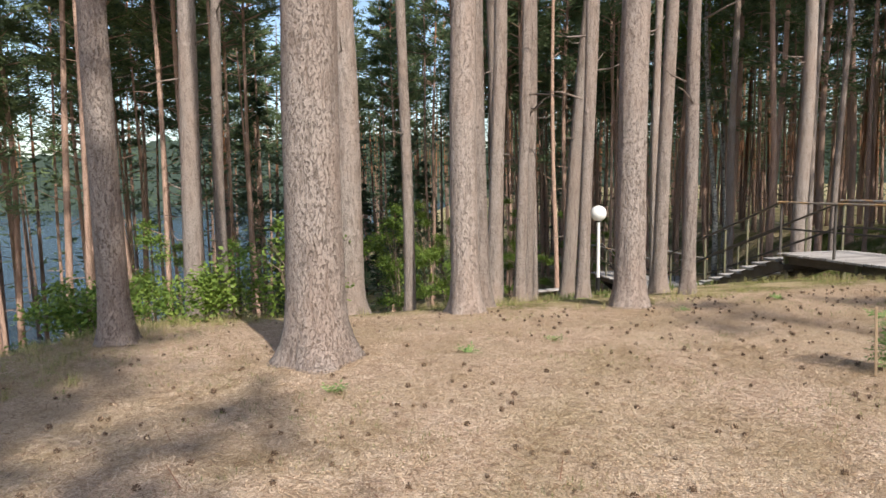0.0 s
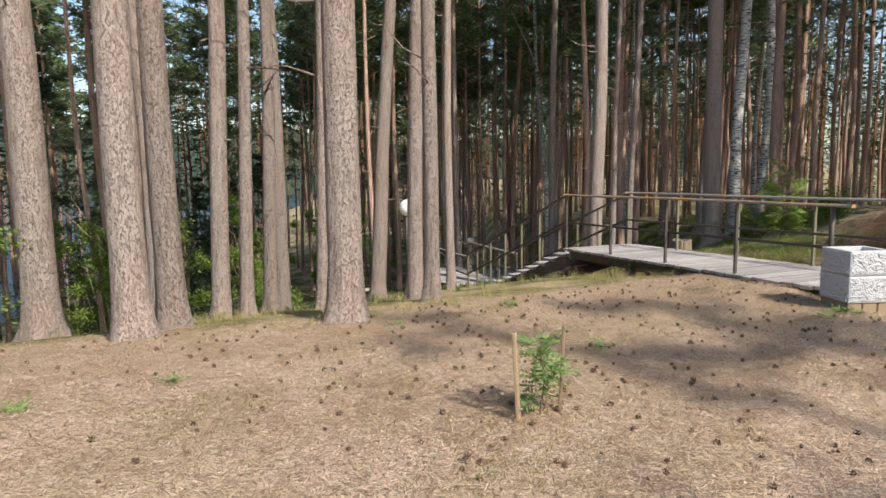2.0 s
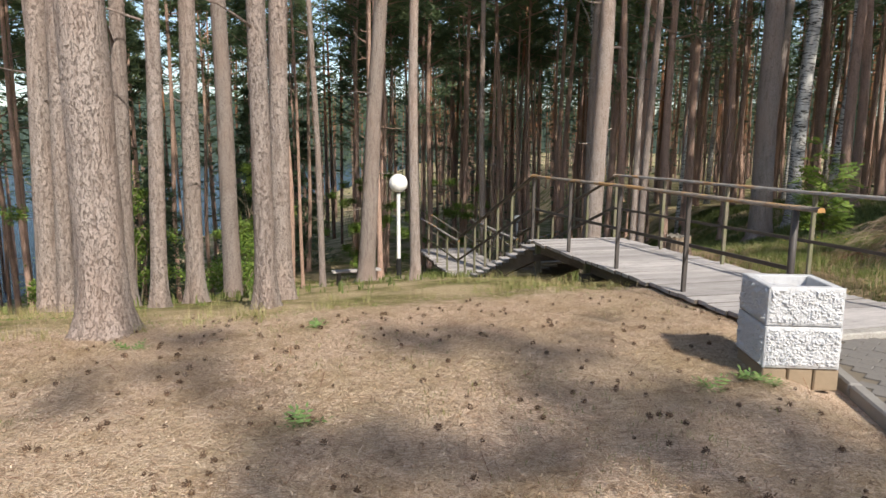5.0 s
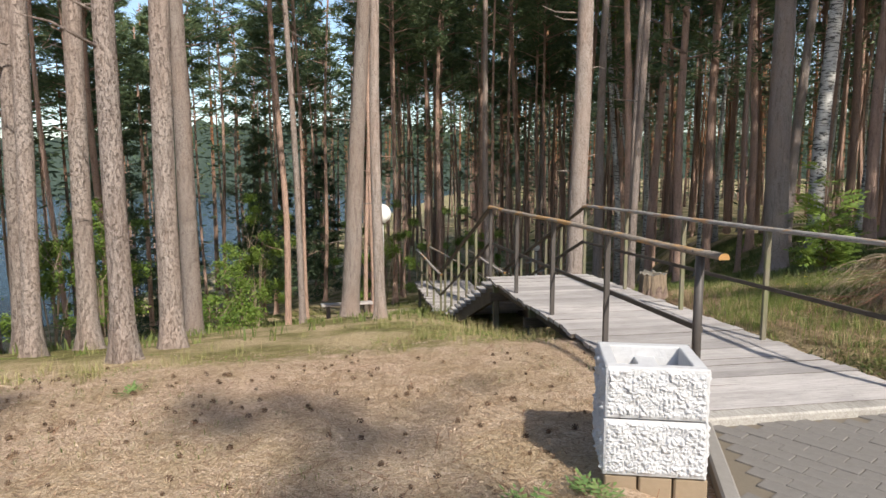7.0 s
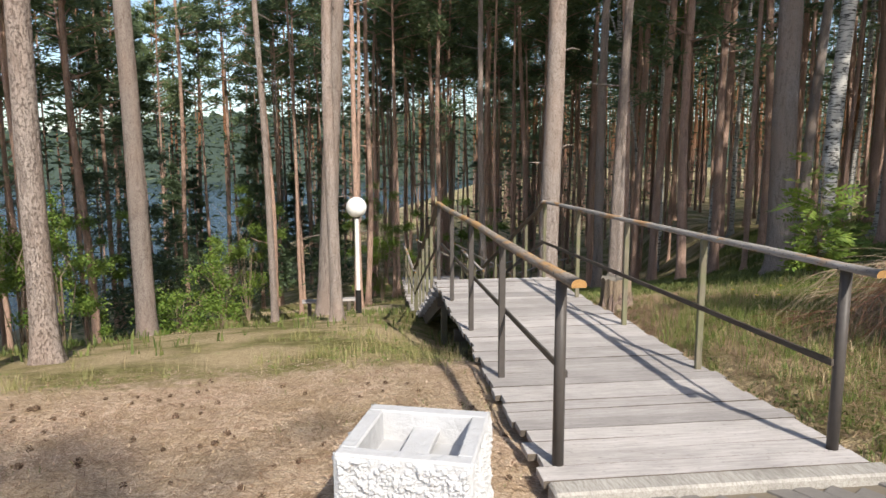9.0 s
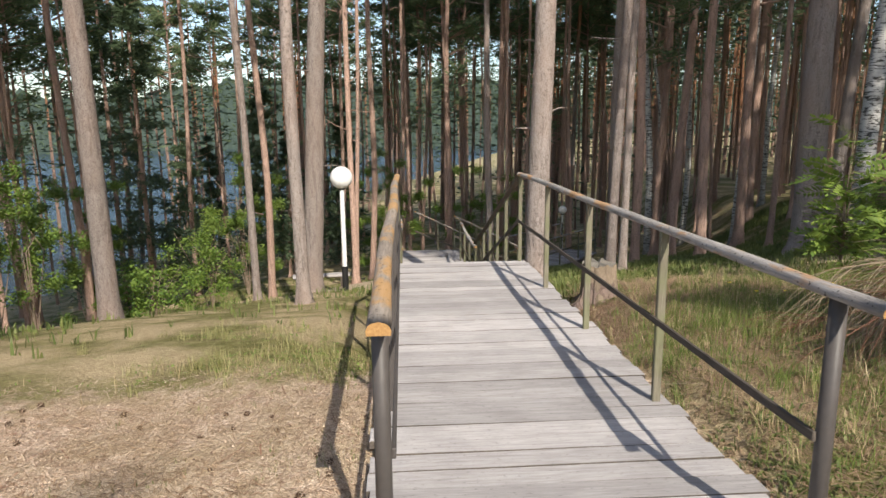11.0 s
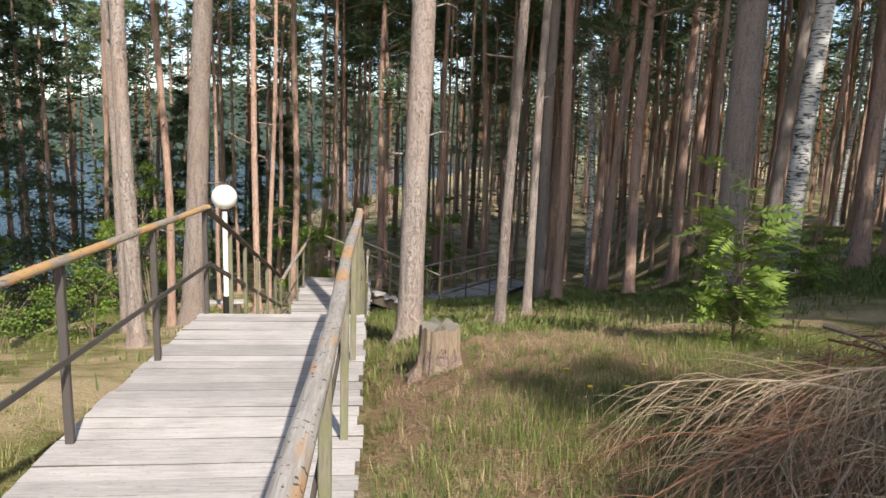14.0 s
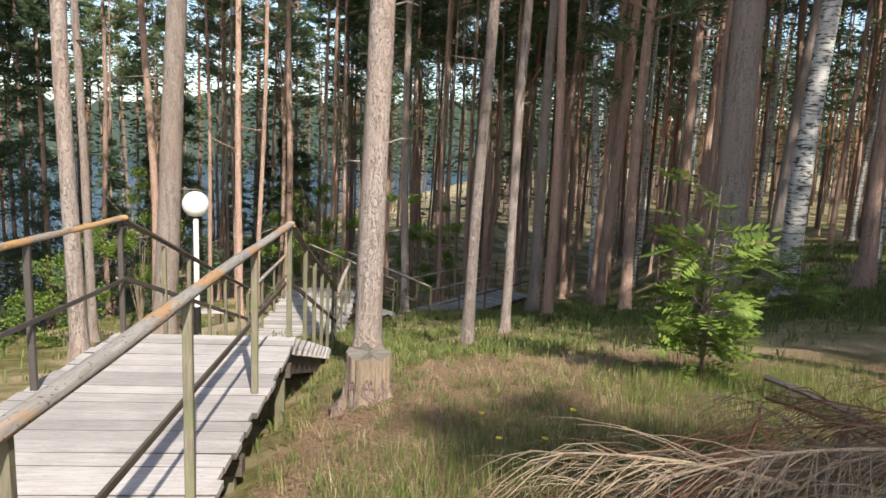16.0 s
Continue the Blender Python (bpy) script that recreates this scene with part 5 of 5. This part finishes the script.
scatter("straw_litter", "pale dry straw and needles beside the boardwalk", "needles", BROWN_LITTER, 80000, side_floor, (0.03, 0.12), (0.0010, 0.003), 81, True)
scatter("side_leaves", "low green leaves in patches beside the boardwalk", "undergrowth", BERRY, 2600, lambda x, y: np.clip(side_floor(x, y) * patch(x, y, 2.1, 5.0, 0.5, 0.8) + 0.6 * bank(x, y), 0, 1) * ease(1.0, 2.0, np.hypot((x - 11.4) * 0.9, y - 15.2)), (0.02, 0.08), (0.004, 0.011), 82, blades=4, bend=(0.5, 2.0))
scatter("side_twigs", "thin pale dead branches on the forest floor", "twigs", STRAW_TWIG, 260, side_floor, (0.12, 0.5), (0.002, 0.005), 83, True)
scatter("litter_chips", "pale and brown flakes of bark and cone scales on the needles", "needles", LITTER, 45000, plateau, (0.007, 0.018), (0.002, 0.0045), 84, True)
scatter("bark_flakes", "dark brown bark flakes and old needles", "needles", BROWN_LITTER, 16000, plateau, (0.010, 0.028), (0.0025, 0.006), 85, True)
scatter("twigs", "thin dry twigs lying on the ground", "twigs", RED_TWIG, 420, plateau, (0.08, 0.35), (0.002, 0.004), 66, True)


def berry_zone(x, y):
    d = dist_edge(x, y)
    bare = ease(3.4, 1.6, np.hypot((x - 11.4) * 0.9, y - 15.2))
    return np.clip(ease(1.0, 3.5, d) * (0.1 + 0.9 * patch(x, y, 0.8, 2.0, 0.4, 0.65)) * (0.09 + 0.91 * ease(0.5, 1.5, right_of(x, y))) * (1 - bare) * off_walk(x, y) * (1 - trail_at(x, y)), 0, 1)


scatter("blueberry_shrubs", "low green blueberry and moss cover under the pines", "undergrowth", BERRY, 30000, berry_zone, (0.04, 0.2), (0.006, 0.016), 67, blades=3)


def cone_mesh():
    """A small open pine cone: scales in rings round an egg-shaped core."""
    items = []
    bm = bmesh.new()
    bmesh.ops.create_icosphere(bm, subdivisions=1, radius=0.5, matrix=Matrix.Diagonal((0.03, 0.03, 0.045, 1)))
    core = ([tuple(v.co) for v in bm.verts], [tuple(v.index for v in f.verts) for f in bm.faces])
    bm.free()
    items.append(core)
    for ring, (z, r) in enumerate(((-0.014, 0.013), (-0.004, 0.018), (0.007, 0.015))):
        for k in range(6):
            a = k * 1.047 + ring * 0.5
            c, s = math.cos(a), math.sin(a)
            items.append(([(r * 0.5 * c, r * 0.5 * s, z - 0.003), (r * 1.4 * c - 0.006 * s, r * 1.4 * s + 0.006 * c, z + 0.006), (r * 1.6 * c, r * 1.6 * s, z + 0.010), (r * 1.4 * c + 0.006 * s, r * 1.4 * s - 0.006 * c, z + 0.006)], [(0, 1, 2, 3)]))
    return mesh_of("pine_cone", *join_arrays(items), CONE)


cone = cone_mesh()


def loose_cones(n, seed):
    """The many further cones, too many to count, in one mesh."""
    rng = np.random.default_rng(seed)
    v0 = np.array([v.co[:] for v in cone.vertices])
    f0 = [tuple(p.vertices) for p in cone.polygons]
    vs, fs = [], []
    while n:
        x, y = rng.uniform(-3.0, 8.6), rng.uniform(0.5, 10.5)
        if rng.uniform() > float(plateau(x, y)) * (0.35 + 0.65 * (x > 4)):
            continue
        m = pose(x, y, hz(x, y) + 0.010, rng.uniform(50, 130), rng.uniform(0, 360), rng.uniform(0, 360))
        k = rng.uniform(0.5, 0.95)
        o = len(vs)
        vs.extend((v0 * k @ np.array(m.to_3x3()).T + np.array(m.translation)).tolist())
        fs.extend(tuple(i + o for i in f) for f in f0)
        n -= 1
    tagged(new("pine_cones", mesh_of("pine_cones", vs, fs, CONE)), "many small dark pine cones strewn over the needles", "pine cone", kind="stuff")


loose_cones(620, 71)
rng = np.random.default_rng(70)
placed = 0
while placed < 290:
    x, y = rng.uniform(-2.0, 8.4), rng.uniform(1.6, 9.5)
    if rng.uniform() > float(plateau(x, y)) or math.hypot(x - 8.34, y - 7.96) < 0.5:
        continue
    k = rng.uniform(0.65, 1.05)
    ob = new("pine_cone", cone)
    ob.matrix_basis = pose(x, y, hz(x, y) + 0.012, rng.uniform(50, 130), rng.uniform(0, 360), rng.uniform(0, 360)) @ Matrix.Diagonal((k, k, k, 1))
    tagged(ob, "small dark brown open pine cone on the needles", "pine cone", "fallen pine cones")
    placed += 1


def weed(x, y, seed):
    rng = np.random.default_rng(seed)
    t = thing("weed_plant", pose(x, y, hz(x, y)), "low green leafy weed in the needle litter", "weed", "weeds in the litter")
    lv = []
    for k in range(9):
        a = rng.uniform(0, 6.283)
        lv.append(pinnate((0, 0, 0.005), (math.cos(a), math.sin(a), rng.uniform(0.2, 0.8)), (0, 0, 1), rng.uniform(0.08, 0.16), 3, 0.05, rng))
    part("leaves", mesh_of("leaves", *join_arrays(lv), SEEDLING), t)


for n, (x, y) in enumerate(((1.11, 6.05), (0.15, 4.9), (1.9, 6.6), (5.35, 7.0), (3.6, 8.4), (7.75, 7.55), (8.1, 7.62), (8.02, 7.7), (4.9, 8.9))):
    weed(x, y, 500 + n)


def flower(x, y, h, seed):
    t = thing("yellow_flower", pose(x, y, hz(x, y)), "small yellow flower on a thin stalk", "flower", "yellow flowers")
    part("stalk", mesh_of("stalk", *tube_arrays([(0, 0, -0.02), (0.01, 0, h * 0.5), (0.015, 0.01, h)], [0.002, 0.0018, 0.0015], 4), GRASS), t)
    vs, fs = [(0.015, 0.01, h)], []
    for k in range(12):
        a, b = k * 0.5236, k * 0.5236 + 0.42
        i = len(vs)
        vs += [(0.015 + 0.02 * math.cos(a), 0.01 + 0.02 * math.sin(a), h + 0.008), (0.015 + 0.02 * math.cos(b), 0.01 + 0.02 * math.sin(b), h + 0.008)]
        fs.append((0, i, i + 1))
    part("petals", mesh_of("petals", vs, fs, YELLOW), t)


for n, (x, y, h) in enumerate(((10.75, 13.35, 0.25), (11.3, 13.5, 0.26), (11.15, 13.1, 0.2), (10.9, 13.0, 0.22), (11.6, 13.3, 0.24))):
    flower(x, y, h, n)

paving()
